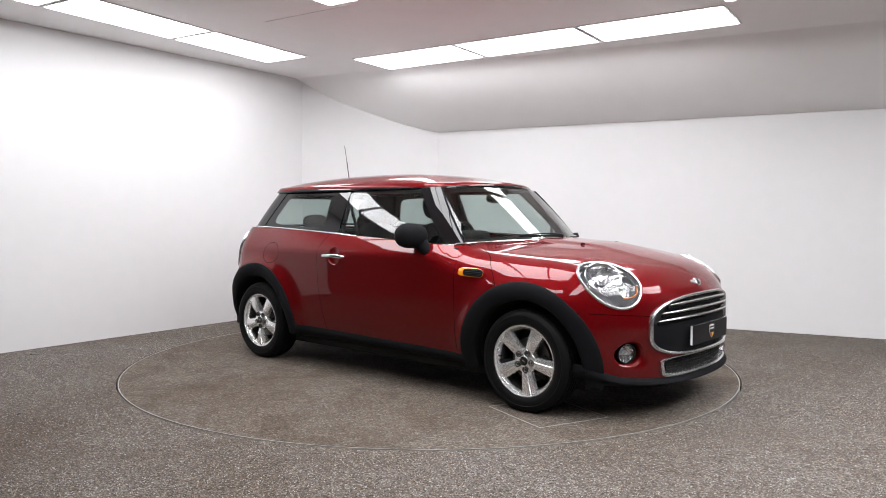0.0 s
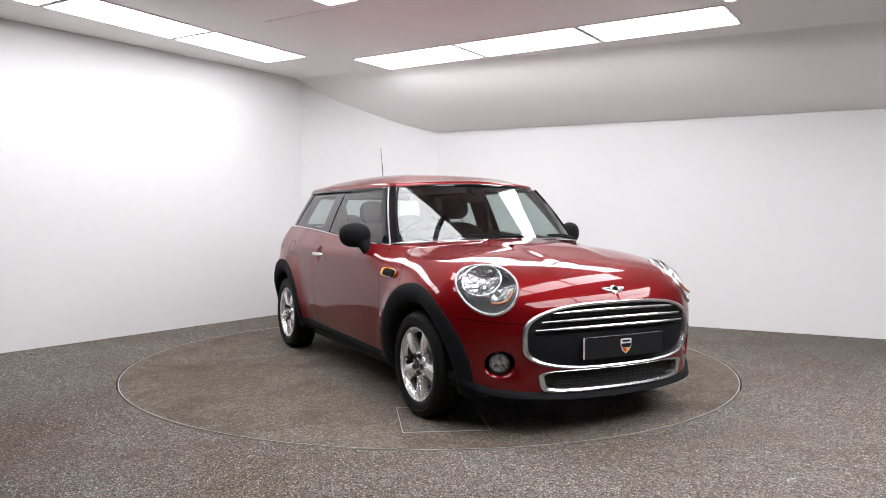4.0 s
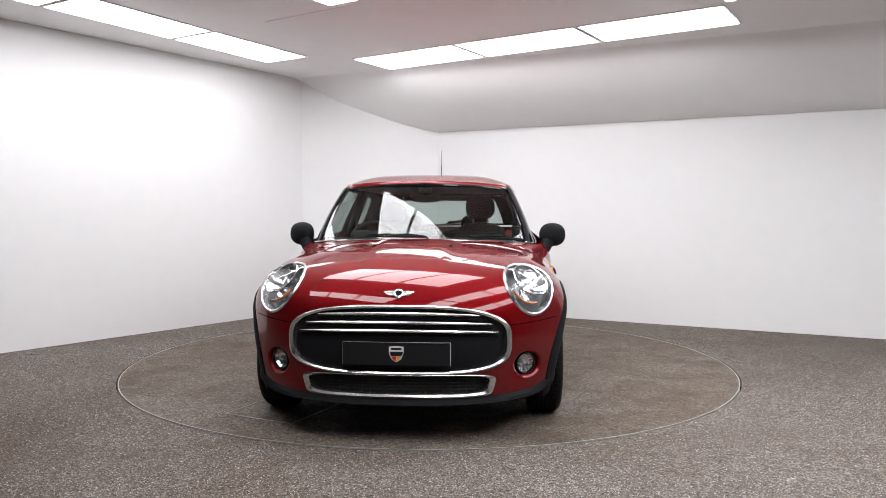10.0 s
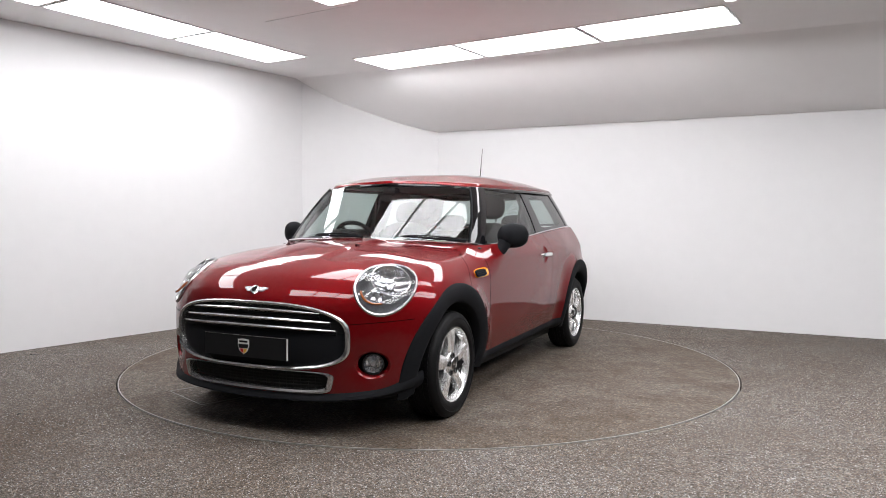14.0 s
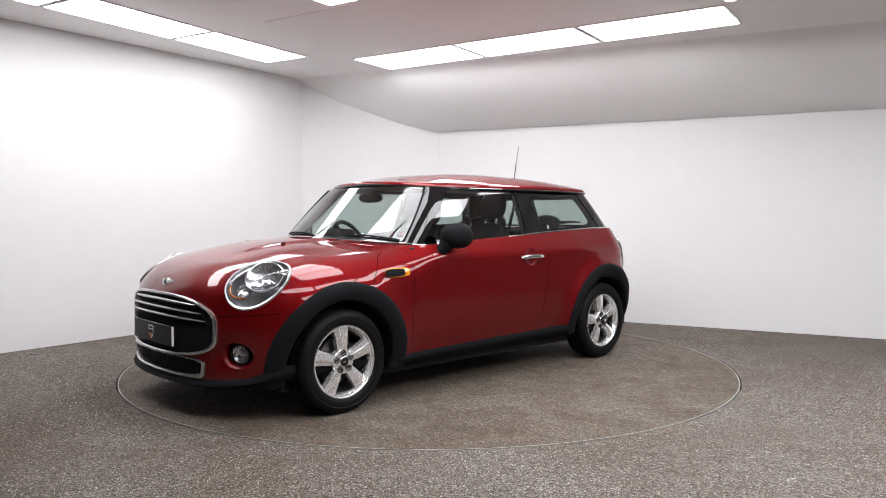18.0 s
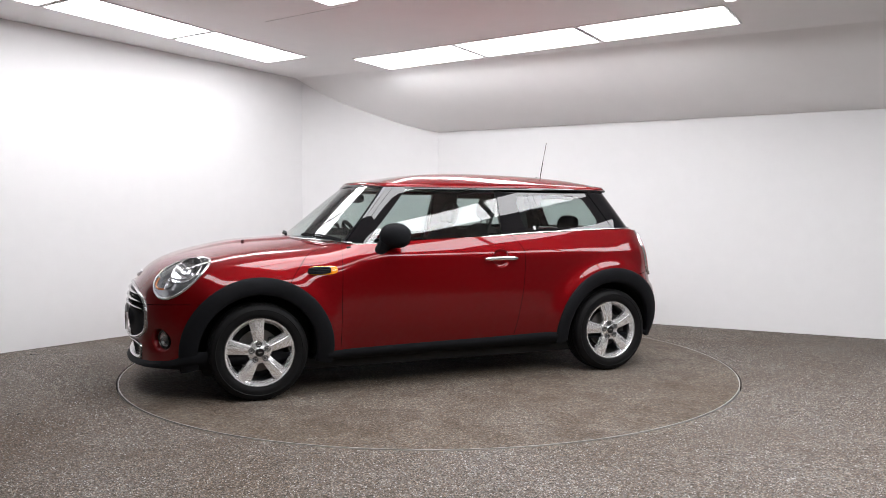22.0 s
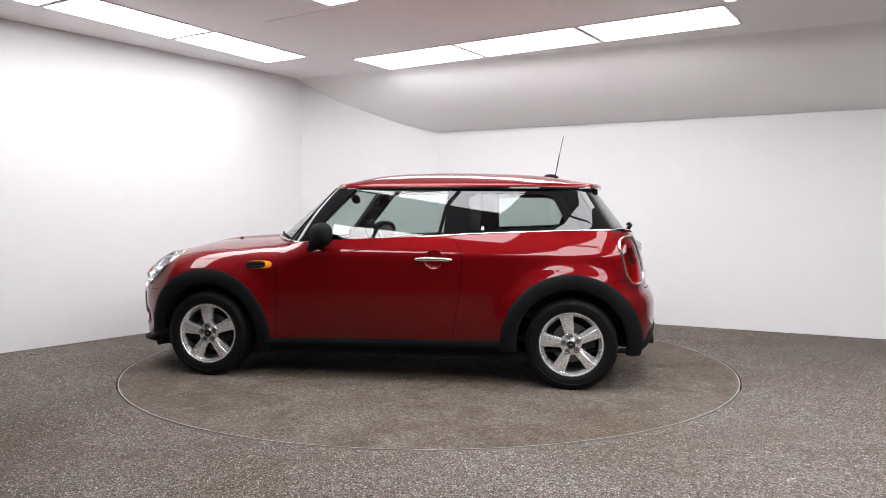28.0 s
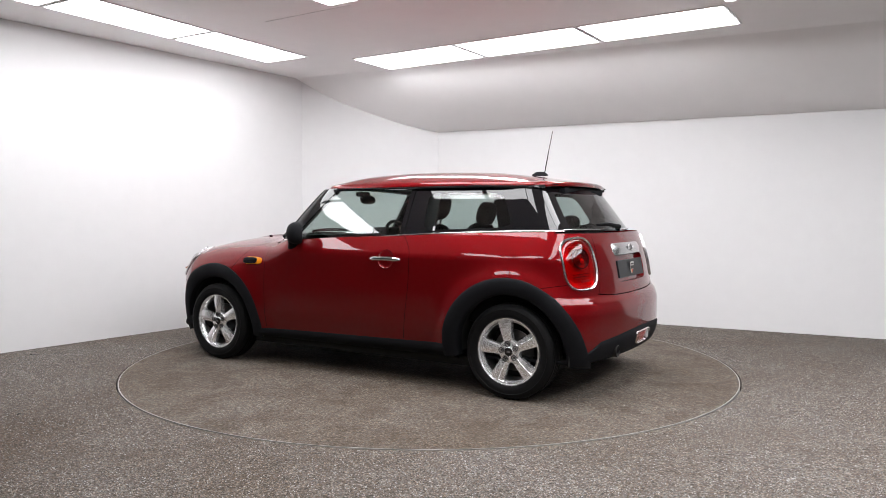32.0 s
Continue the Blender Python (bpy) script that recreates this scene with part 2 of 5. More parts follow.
def tube(points, radius, closed=False, sides=8, flat=None):
    """A round bar along points; flat: (normals, factor) squashes it against a surface."""
    P = np.asarray(points, float)
    n = len(P)
    T = np.roll(P, -1, 0) - np.roll(P, 1, 0)
    if not closed:
        T[0], T[-1] = P[1] - P[0], P[-1] - P[-2]
    T /= np.maximum(np.linalg.norm(T, axis=1, keepdims=True), 1e-9)
    N = flat[0] if flat else np.broadcast_to(np.array([0.13, 0.21, 0.97]), P.shape)
    N = N - (N * T).sum(1, keepdims=True) * T
    N /= np.maximum(np.linalg.norm(N, axis=1, keepdims=True), 1e-9)
    B = np.cross(T, N)
    k = flat[1] if flat else 1.0
    a = np.arange(sides) * 2 * np.pi / sides
    r = np.broadcast_to(radius, (n,))[:, None, None]
    V = P[:, None] + r * (np.cos(a)[None, :, None] * B[:, None] + k * np.sin(a)[None, :, None] * N[:, None])
    bm = bmesh.new()
    bv = [[bm.verts.new(v) for v in row] for row in V]
    for i in range(n if closed else n - 1):
        j = (i + 1) % n
        for s in range(sides):
            bm.faces.new((bv[i][s], bv[i][(s + 1) % sides], bv[j][(s + 1) % sides], bv[j][s]))
    if not closed:
        bm.faces.new(bv[0]), bm.faces.new(bv[-1])
    bmesh.ops.recalc_face_normals(bm, faces=bm.faces)
    return bm


def shell(P, N, thick, around=False):
    """A sheet of points P[n][m] given a thickness inwards along the normals N, with closed rims."""
    n, m = P.shape[:2]
    top, low = P.reshape(-1, 3), (P - thick * N).reshape(-1, 3)
    k = n * m
    f = grid_faces(n, m, around)
    f += [tuple(k + i for i in q[::-1]) for q in grid_faces(n, m, around)]
    for j in range(m if around else m - 1):
        j2 = (j + 1) % m
        f.append((j2, j, k + j, k + j2))
        f.append(((n - 1) * m + j, (n - 1) * m + j2, k + (n - 1) * m + j2, k + (n - 1) * m + j))
    if not around:
        for i in range(n - 1):
            f.append((i * m, (i + 1) * m, k + (i + 1) * m, k + i * m))
            f.append(((i + 1) * m + m - 1, i * m + m - 1, k + i * m + m - 1, k + (i + 1) * m + m - 1))
    return np.vstack([top, low]), f


def flange(name, loops, mat, parent, field):
    """A ring that lies on the skin round an opening and shades just as the skin does."""
    P = np.array(loops)
    flip = np.where(P[..., 1:2] < 0, -1.0, 1.0) * np.array([0, 1, 0]) + np.array([1, 0, 1])
    N = outward(field, P * flip) * flip
    n, m = P.shape[:2]
    f = np.array(grid_faces(n, m, True))
    a, b, c = (P.reshape(-1, 3)[f[0, i]] for i in range(3))
    if np.cross(b - a, c - a) @ N.reshape(-1, 3)[f[0, 0]] < 0:
        f = f[:, ::-1]
    return mesh_ob(name, P.reshape(-1, 3), f, mat, parent, "", N.reshape(-1, 3))


def bm_from(verts, faces):
    bm = bmesh.new()
    bv = [bm.verts.new(v) for v in verts]
    for q in faces:
        bm.faces.new([bv[i] for i in q])
    bmesh.ops.recalc_face_normals(bm, faces=bm.faces)
    return bm


# ---- the studio ----
CEIL = 2.672
U1 = Vector((0.829, -0.559, 0)).normalized()   # along the row of lights by the rear wall
U2 = Vector((0.528, 0.849, 0)).normalized()    # along the row of lights by the side wall
U3 = Vector((0.559, 0.829, 0)).normalized()    # across the row by the rear wall
CORNER_A, CORNER_B, CORNER_C, CORNER_D = (-3.46, 0.24), (-1.49, 2.90), (0.08, 3.07), (4.16, 0.94)


def wall(name, a, b, z0, z1, label, thick=0.15, mat=None):
    """A straight wall between plan points a and b, its room side on the line, thickness outwards."""
    a, b = Vector((*a, 0)), Vector((*b, 0))
    d = (b - a).normalized()
    out = Vector((-d.y, d.x, 0)) * thick
    bm = bmesh.new()
    low = [bm.verts.new((*p.xy, z0)) for p in (a, b, b + out, a + out)]
    high = [bm.verts.new((*p.xy, z1)) for p in (a, b, b + out, a + out)]
    bm.faces.new(low[::-1]), bm.faces.new(high)
    for i in range(4):
        j = (i + 1) % 4
        bm.faces.new((low[i], low[j], high[j], high[i]))
    return tagged(part(name, bm, mat or M_WALL, None, smooth=False), label, "wall", kind="structure")


def along(a, b, s):
    return (a[0] + (b[0] - a[0]) * s, a[1] + (b[1] - a[1]) * s)


def studio():
    # white walls round the turntable; unseen darker ones added to shape the car's reflections
    far_l, far_r = along(CORNER_B, CORNER_A, 1.24), along(CORNER_C, CORNER_D, 1.12)
    wall("wall_side", far_l, CORNER_B, -0.02, CEIL + 0.1, "plain white studio wall beside the turntable")
    wall("wall_corner", CORNER_B, CORNER_C, -0.02, CEIL + 0.1, "white wall cutting across the studio's corner")
    wall("wall_rear", CORNER_C, far_r, -0.02, CEIL + 0.1, "long white studio wall behind the turntable")
    back_r, back_l = (far_r[0] + 0.7, -7.6), (-6.2, -7.6)
    # unseen wall, added grey so that the doors mirror little brightness
    wall("unseen_wall_right", far_r, back_r, -0.02, CEIL + 0.1, "unseen grey wall added beside the camera to darken reflections", mat=M_UNSEENGREY)
    wall("unseen_wall_front", back_r, back_l, -0.02, CEIL + 0.1, "unseen dark wall added behind the camera to darken reflections", mat=M_UNSEENDARK)
    turn_l = (far_l[0] - 0.75, far_l[1] - 1.05)
    # unseen grey strip, added to soften the white wall's end in the paint's reflection
    wall("unseen_wall_strip", turn_l, far_l, -0.02, CEIL + 0.1, "unseen grey wall strip added beside the white one to soften reflections", mat=M_UNSEENGREY)
    wall("unseen_wall_left", back_l, turn_l, -0.02, CEIL + 0.1, "unseen dark wall added at the studio's side to darken reflections", mat=M_UNSEENDARK)
    # floor round the turntable
    n = 128
    bm = bmesh.new()
    ring = [bm.verts.new((2.246 * math.cos(2 * math.pi * i / n), 2.246 * math.sin(2 * math.pi * i / n), 0)) for i in range(n)]
    outer = [bm.verts.new((12 * math.cos(2 * math.pi * i / n), 12 * math.sin(2 * math.pi * i / n), 0)) for i in range(n)]
    deep = [bm.verts.new((v.co.x, v.co.y, -0.05)) for v in ring]
    for i in range(n):
        j = (i + 1) % n
        bm.faces.new((ring[i], outer[i], outer[j], ring[j]))
        bm.faces.new((ring[j], deep[j], deep[i], ring[i]))
    tagged(part("floor", bm, M_FLOOR, None, smooth=False), "grey-brown speckled resin floor of the studio", "floor", kind="structure")
    # flat ceiling and its curved slope down to the rear wall
    bm = bmesh.new()
    c, e = Vector((*CORNER_C, 0)), Vector((*far_r, 0))
    run = (e - c).normalized()
    fold0 = Vector((*CORNER_B, 0)) - run * 0.4
    fold1 = fold0 + run * 9.6
    pts = [fold0, fold1, Vector((11, -9, 0)), Vector((-11, -9, 0)), Vector((-11, 4, 0))]
    bm.faces.new([bm.verts.new((p.x, p.y, CEIL)) for p in pts][::-1])
    tagged(part("ceiling", bm, M_CEIL, None, smooth=False), "flat white ceiling with rows of light panels", "ceiling", kind="structure")
    s = np.array([-0.10, 0.0, 0.06, 0.15, 0.29, 0.5, 0.7, 0.85, 1.0, 1.15])
    drop = np.array([0, 0.030, 0.080, 0.160, 0.262, 0.375, 0.475, 0.535, 0.575, 0.61])
    across = c - Vector((*CORNER_B, 0))
    rows = []
    for k in np.linspace(-0.4, 9.2, 40):
        p0 = Vector((*CORNER_B, 0)) + run * k
        rows.append([(*(p0 + across * q).xy, CEIL - w) for q, w in zip(s, drop)])
    P = np.array(rows)
    tagged(mesh_ob("ceiling_slope", P.reshape(-1, 3), grid_faces(*P.shape[:2]), M_CEIL), "curved white ceiling slope above the rear wall", "ceiling", kind="structure")
    # the seam of two ceiling boards
    bm = tube([(-1.34, 0.34, CEIL - 0.001), (-0.60, -0.16, CEIL - 0.001)], 0.0025, sides=6)
    tagged(part("trim", bm, M_FRAME, None), "hairline joint between two ceiling boards", "joint", kind="structure")


def light_panel(centre, long_way, length=1.17, width=0.57):
    """A flat ceiling light: slim white frame round a glowing diffuser."""
    d = Vector(long_way).normalized()
    e = Vector((-d.y, d.x, 0))
    lamp = tagged(new("ceiling_light"), "slim rectangular white ceiling light panel, lit", "ceiling light", "light panels in the ceiling")
    m = Matrix(((d.x, e.x, 0, centre[0]), (d.y, e.y, 0, centre[1]), (0, 0, 1, CEIL - 0.006), (0, 0, 0, 1)))
    lamp.matrix_basis = m
    bm = bmesh.new()
    for sx, sy, cx, cy in ((length, 0.012, 0, width / 2 - 0.006), (length, 0.012, 0, 0.006 - width / 2), (0.012, width - 0.024, length / 2 - 0.006, 0), (0.012, width - 0.024, 0.006 - length / 2, 0)):
        bmesh.ops.create_cube(bm, size=1.0, matrix=Matrix.Translation((cx, cy, 0.002)) @ Matrix.Diagonal((sx, sy, 0.007, 1)))
    part("frame", bm, M_FRAME, lamp, smooth=False)
    bm = box(0, 0, -0.002, length - 0.050, width - 0.032, 0.0075, 0.002)
    part("diffuser", bm, M_LAMP, lamp, "glowing white diffuser", smooth=False)
    return lamp


def lights():
    # by the rear wall: three in a row; by the side wall: a row towards the camera; a block over the turntable
    # and one before it; one row runs towards the camera on the other side
    a = Vector((-0.630, 2.00, 0))
    for i in range(3):
        light_panel(a + U1 * (0.595 + 1.19 * i), U1, 1.17, 0.61)
    b = Vector((-1.44, 1.80, 0))
    for i in range(3):
        light_panel(b - U2 * (0.595 + 1.19 * i), U2, 1.17, 0.53)
    c = Vector((-0.75, -0.13, 0))
    for i in range(3):
        light_panel(c + U1 * (0.30 + 0.61 * i) - U3 * 0.60, U3, 1.17, 0.59)
    e = U1 * -0.55 + U3 * -2.76
    for i in range(3):
        light_panel(e + U1 * (0.30 + 0.61 * i) - U3 * 0.30, U3, 0.59, 0.59)
    d = Vector((1.35, -1.95, 0))
    for i in (1, 0, -1, -2):
        light_panel(d + U3 * 1.19 * i, U3, 1.17, 0.55)
    # unseen panels added beside the turntable to brighten the room's right side
    f = a + U1 * 5.4 - U3 * 0.5
    for i in range(4):
        light_panel(f - U3 * 1.19 * i, U3, 1.17, 0.59)
        light_panel(f + U1 * 0.61 - U3 * 1.19 * i, U3, 1.17, 0.59)


def grit_material():
    """Small stones bound into the floor: grey, bluish, brown and cream, each of one tone."""
    m = bpy.data.materials.new("floor_grit")
    m.use_nodes = True
    nt = m.node_tree
    b = nt.nodes["Principled BSDF"]
    geo, ramp = nt.nodes.new("ShaderNodeNewGeometry"), nt.nodes.new("ShaderNodeValToRGB")
    stops = ((0.0, (0.022, 0.019, 0.017)), (0.22, (0.050, 0.042, 0.036)), (0.42, (0.115, 0.090, 0.068)), (0.60, (0.105, 0.105, 0.112)), (0.80, (0.185, 0.175, 0.165)), (0.93, (0.36, 0.36, 0.36)))
    while len(ramp.color_ramp.elements) < len(stops):
        ramp.color_ramp.elements.new(0.5)
    for el, (at, c) in zip(ramp.color_ramp.elements, stops):
        el.position, el.color = at, (*c, 1)
    nt.links.new(geo.outputs["Random Per Island"], ramp.inputs[0])
    nt.links.new(ramp.outputs[0], b.inputs["Base Color"])
    b.inputs["Roughness"].default_value = 0.7
    b.inputs["Specular IOR Level"].default_value = 0.35
    return m


def floor_grit():
    """Stones standing a little proud of the resin, over the open floor round the turntable."""
    rng = np.random.default_rng(7)
    n = 165000
    x, y = rng.uniform(-3.6, 3.9, n), rng.uniform(-3.6, 0.6, n)
    near = np.clip((-y - 0.4) / 2.2, 0, 1)
    keep = (x * x + y * y > 2.262 ** 2) & (y < 0.60 * (x + 3.4) * 2 - 0.1) & (rng.uniform(0, 1, n) < 0.55 + 0.45 * near)
    x, y = x[keep], y[keep]
    n = len(x)
    r, h, a = rng.uniform(0.0022, 0.0048, n), rng.uniform(0.0014, 0.0038, n), rng.uniform(0, 2 * np.pi, n)
    v = np.zeros((n, 5, 3))
    for k in range(4):
        w = r * rng.uniform(0.75, 1.25, n)
        v[:, k] = np.stack([x + w * np.cos(a + k * np.pi / 2), y + w * np.sin(a + k * np.pi / 2), np.full(n, -0.0005)], -1)
    v[:, 4] = np.stack([x + 0.3 * r * np.cos(a), y + 0.3 * r * np.sin(a), h], -1)
    f = np.array([(0, 1, 4), (1, 2, 4), (2, 3, 4), (3, 0, 4)])[None] + 5 * np.arange(n)[:, None, None]
    me = bpy.data.meshes.new("floor_grit")
    me.vertices.add(5 * n)
    me.vertices.foreach_set("co", v.ravel())
    me.loops.add(12 * n)
    me.loops.foreach_set("vertex_index", f.ravel().astype(np.int32))
    me.polygons.add(4 * n)
    me.polygons.foreach_set("loop_start", np.arange(0, 12 * n, 3, dtype=np.int32))
    me.polygons.foreach_set("loop_total", np.full(4 * n, 3, dtype=np.int32))
    me.update(calc_edges=True)
    me.materials.append(grit_material())
    return tagged(new("floor_grit", me), "small grey, brown and cream stones bound into the floor", "gravel", kind="stuff")


def scrap(x, y, length, turn):
    """A small dark curl of litter lying on the floor."""
    u = np.linspace(0, 1, 7)
    pts = np.stack([length * (u - 0.5), 0.2 * length * np.sin(u * 2.6), 0.003 + 0.004 * np.sin(u * np.pi)], -1)
    ob = part("floor_litter", tube(pts, 0.006 * np.sqrt(np.clip(np.sin(u * np.pi), 0.05, 1)), sides=6, flat=(np.tile((0.0, 0.0, 1.0), (7, 1)), 0.4)), M_GAP, None)
    ob.matrix_basis = pose(x, y, 0.0, 0, 0, turn)
    return tagged(ob, "small dark curl of litter on the speckled floor", "litter")


def turntable():
    disc = tagged(new("turntable"), "round floor turntable with a thin metal rim", "turntable")
    n = 128
    bm = bmesh.new()
    bmesh.ops.create_cone(bm, cap_ends=True, segments=n, radius1=2.228, radius2=2.228, depth=0.05, matrix=Matrix.Translation((0, 0, -0.025)))
    part("platform", bm, M_DISC, disc, smooth=False)
    part("rim", lathe(((2.2290, -0.05), (2.2290, 0.0012), (2.2355, 0.0012), (2.2355, -0.05)), n, "z"), M_TRIM, disc, "thin bright metal rim")
    # hatch let into the platform
    o = Vector((1.491 + OFF_X, -1.035 + OFF_Y, 0))
    p, q = Vector((-0.934, 0.356, 0)), Vector((0.378, 0.926, 0))
    for a, b in ((o, o + p * 0.5), (o, o + q * 0.46), (o + p * 0.5, o + p * 0.5 + q * 0.46), (o + q * 0.46, o + p * 0.5 + q * 0.46)):
        part("hatch_edge", tube([(a.x, a.y, 0.0), (b.x, b.y, 0.0)], 0.0026, sides=6), M_TRIM, disc, "thin metal edge of a floor hatch")
    return disc


# ---- the car's form: car space, x forward, y to its left, z up from the floor ----
def curve(v, xs, ys):
    """Smooth curve through a few stations (monotone-safe Hermite)."""
    xs, ys = np.asarray(xs, float), np.asarray(ys, float)
    v = np.clip(v, xs[0], xs[-1])
    h = np.diff(xs)
    d = np.diff(ys) / h
    m = np.empty_like(ys)
    m[0], m[-1] = d[0], d[-1]
    m[1:-1] = np.where(d[1:] * d[:-1] > 0, 2 * d[1:] * d[:-1] / np.where(d[1:] + d[:-1] == 0, 1, d[1:] + d[:-1]), 0)
    i = np.clip(np.searchsorted(xs, v) - 1, 0, len(h) - 1)
    t = (v - xs[i]) / h[i]
    return ((1 + 2 * t) * (1 - t) ** 2 * ys[i] + t * (1 - t) ** 2 * h[i] * m[i]
            + t * t * (3 - 2 * t) * ys[i + 1] + t * t * (t - 1) * h[i] * m[i + 1])


def smax(a, b, k):
    """The larger of two, rounded over the width k."""
    w = np.maximum(k - np.abs(a - b), 0) / k
    return np.maximum(a, b) + w * w * k / 4


def body_field(p):
    """Below nothing inside the lower body, above nothing outside it."""
    x, y, z = p[..., 0], np.abs(p[..., 1]), p[..., 2]
    plan = curve(x, (-1.95, -1.75, -1.5, -1.25, -0.9, 0.0, 0.9, 1.25, 1.5, 1.7, 1.9), (0.70, 0.780, 0.824, 0.832, 0.847, 0.852, 0.848, 0.839, 0.833, 0.798, 0.72))
    tuck = curve(z, (0.10, 0.20, 0.30, 0.45, 0.62, 0.80, 0.838, 0.858, 0.875, 0.90, 0.95, 1.02, 1.10), (0.105, 0.072, 0.040, 0.010, 0.0, 0.0006, 0.0016, 0.0046, 0.0102, 0.0216, 0.0475, 0.090, 0.145))
    for wx, flare in ((1.2475, 0.028), (-1.2475, 0.041)):
        r = np.sqrt((x - wx) ** 2 + (z - 0.29) ** 2)
        plan = plan + flare * np.exp(-((r - 0.420) / 0.088) ** 2)
    side = y - plan + tuck
    bulge = np.clip((0.27 - y) / 0.10, 0, 1)
    top = z - curve(x, (-1.9, 0.2, 0.50, 0.65, 0.75, 0.85, 1.0, 1.33, 1.6, 1.75, 1.86, 1.96), (1.28, 1.26, 1.12, 1.03, 0.990, 0.970, 0.957, 0.934, 0.886, 0.842, 0.796, 0.73)) + 0.10 * y * y + 0.10 * y ** 4 - 0.013 * bulge * bulge * (3 - 2 * bulge) * np.clip((x - 0.82) / 0.15, 0, 1) * np.clip((1.72 - x) / 0.45, 0, 1)
    nose = curve(z, (0.10, 0.17, 0.25, 0.36, 0.50, 0.62, 0.70, 0.80, 0.90), (1.92, 1.955, 1.972, 1.980, 1.980, 1.972, 1.958, 1.915, 1.84))
    front = (x - nose + 0.26 * y * y + 0.30 * y ** 4) * 0.92
    front = front + 0.024 * np.exp(-((y - 0.625) / 0.085) ** 2 - ((z - 0.362) / 0.072) ** 2)  # scoops for the fog lamps
    tail = curve(z, (0.10, 0.17, 0.26, 0.40, 0.52, 0.59, 0.64, 0.80, 0.94, 1.02), (1.70, 1.742, 1.795, 1.827, 1.828, 1.810, 1.776, 1.748, 1.705, 1.668))
    rear = (-x - tail + 0.13 * y * y + 0.13 * y ** 4) * 0.95
    g = smax(side, top, 0.16)
    g = smax(g, front, 0.15)
    g = smax(g, rear, 0.16)
    return g


def belt_height(x):
    return curve(x, (-1.5, -1.0, -0.43, 0.13, 0.43, 0.65, 0.8), (1.020, 1.008, 0.982, 0.960, 0.941, 0.930, 0.926))


def cabin_field(p):
    x, y, z = p[..., 0], np.abs(p[..., 1]), p[..., 2]
    k = np.clip((z - 0.93) / 0.40, 0, 1.2)
    wide = curve(x, (-1.6, -1.2, -0.4, 0.3, 0.8), (0.735, 0.768, 0.780, 0.760, 0.715))
    side = (y - wide + 0.135 * k + 0.045 * k * k) * 0.93
    screen = (x - (0.995 - 0.50 * k - 0.03 * k * (k - 1)) + (0.62 - 0.22 * k) * y * y) * 0.6
    back = (-x - (1.70 - 0.305 * k) + 0.22 * y * y + 0.12 * y ** 4) * 0.8
    g = smax(side, screen, 0.05)
    return smax(g, back, 0.07)


def roof_field(p):
    """The roof panel's outline, seen from above."""
    x, y = p[..., 0], np.abs(p[..., 1])
    side = y - curve(x, (-1.55, -1.3, -0.8, -0.3, 0.2, 0.5), (0.575, 0.600, 0.622, 0.622, 0.592, 0.55))
    g = smax(side, x - 0.500 + 0.42 * y * y, 0.07)
    return smax(g, -x - 1.458 + 0.28 * y * y, 0.10)


def roof_top(x):
    return curve(x, (-1.50, -1.40, -1.2, -0.76, -0.32, 0.10, 0.36, 0.52), (1.330, 1.352, 1.392, 1.419, 1.427, 1.416, 1.384, 1.342))


def cast(field, start, way, far=2.6):
    """Where rays from inside leave the form."""
    start, way = np.broadcast_arrays(np.asarray(start, float), np.asarray(way, float))
    lo, hi = np.zeros(start.shape[:-1]), np.full(start.shape[:-1], far)
    for _ in range(34):
        mid = (lo + hi) / 2
        out = field(start + mid[..., None] * way) > 0
        lo, hi = np.where(out, lo, mid), np.where(out, mid, hi)
    return start + lo[..., None] * way


def outward(field, p):
    e = 2e-3
    g = np.stack([field(p + np.eye(3)[i] * e) - field(p - np.eye(3)[i] * e) for i in range(3)], -1)
    return g / np.maximum(np.linalg.norm(g, axis=-1, keepdims=True), 1e-9)


# ---- the car ----
WHEELS = ((1.2475, 0.830), (-1.2475, 0.827))
HUB_Z = 0.292
LAMP_C = np.array([1.660, 0.630, 0.732])
LAMP_LONG = np.array([0.80, -0.26, -0.54]) / np.linalg.norm([0.80, -0.26, -0.54])
TAIL_C = np.array([-1.610, 0.655, 0.825])
TAIL_LONG = np.array([-0.34, 0.10, -0.93]) / np.linalg.norm([-0.34, 0.10, -0.93])


def frame_on(c, longway, side):
    """Centre on the body, normal, long and short axes for something let into its skin."""
    n = outward(body_field, c)
    e1 = longway - (longway @ n) * n
    e1 = e1 / np.linalg.norm(e1)
    e2 = np.cross(n, e1)
    c = cast(body_field, c - 0.20 * n, n, 0.6)
    flip = np.array([1, side, 1])
    return c * flip, n * flip, e1 * flip, e2 * flip


def oval(c, n, e1, e2, a, b, power, count, lift=0.0, field=body_field):
    """A closed line on the skin: a rounded oval drawn on the plane at c and pressed onto the body along n."""
    t = np.linspace(0, 2 * np.pi, count, endpoint=False)
    u = np.sign(np.cos(t)) * np.abs(np.cos(t)) ** (2 / power) * a
    v = np.sign(np.sin(t)) * np.abs(np.sin(t)) ** (2 / power) * b
    p = c + u[:, None] * e1 + v[:, None] * e2
    hit = cast(field, p - 0.30 * n, np.broadcast_to(n, p.shape), 0.6)
    nn = outward(field, hit)
    return hit + lift * nn, nn


def in_oval(p, c, n, e1, e2, a, b, power):
    d = p - c
    k = np.abs(d @ e1 / a) ** power + np.abs(d @ e2 / b) ** power
    return (k < 1) & (np.abs(d @ n) < 0.25)


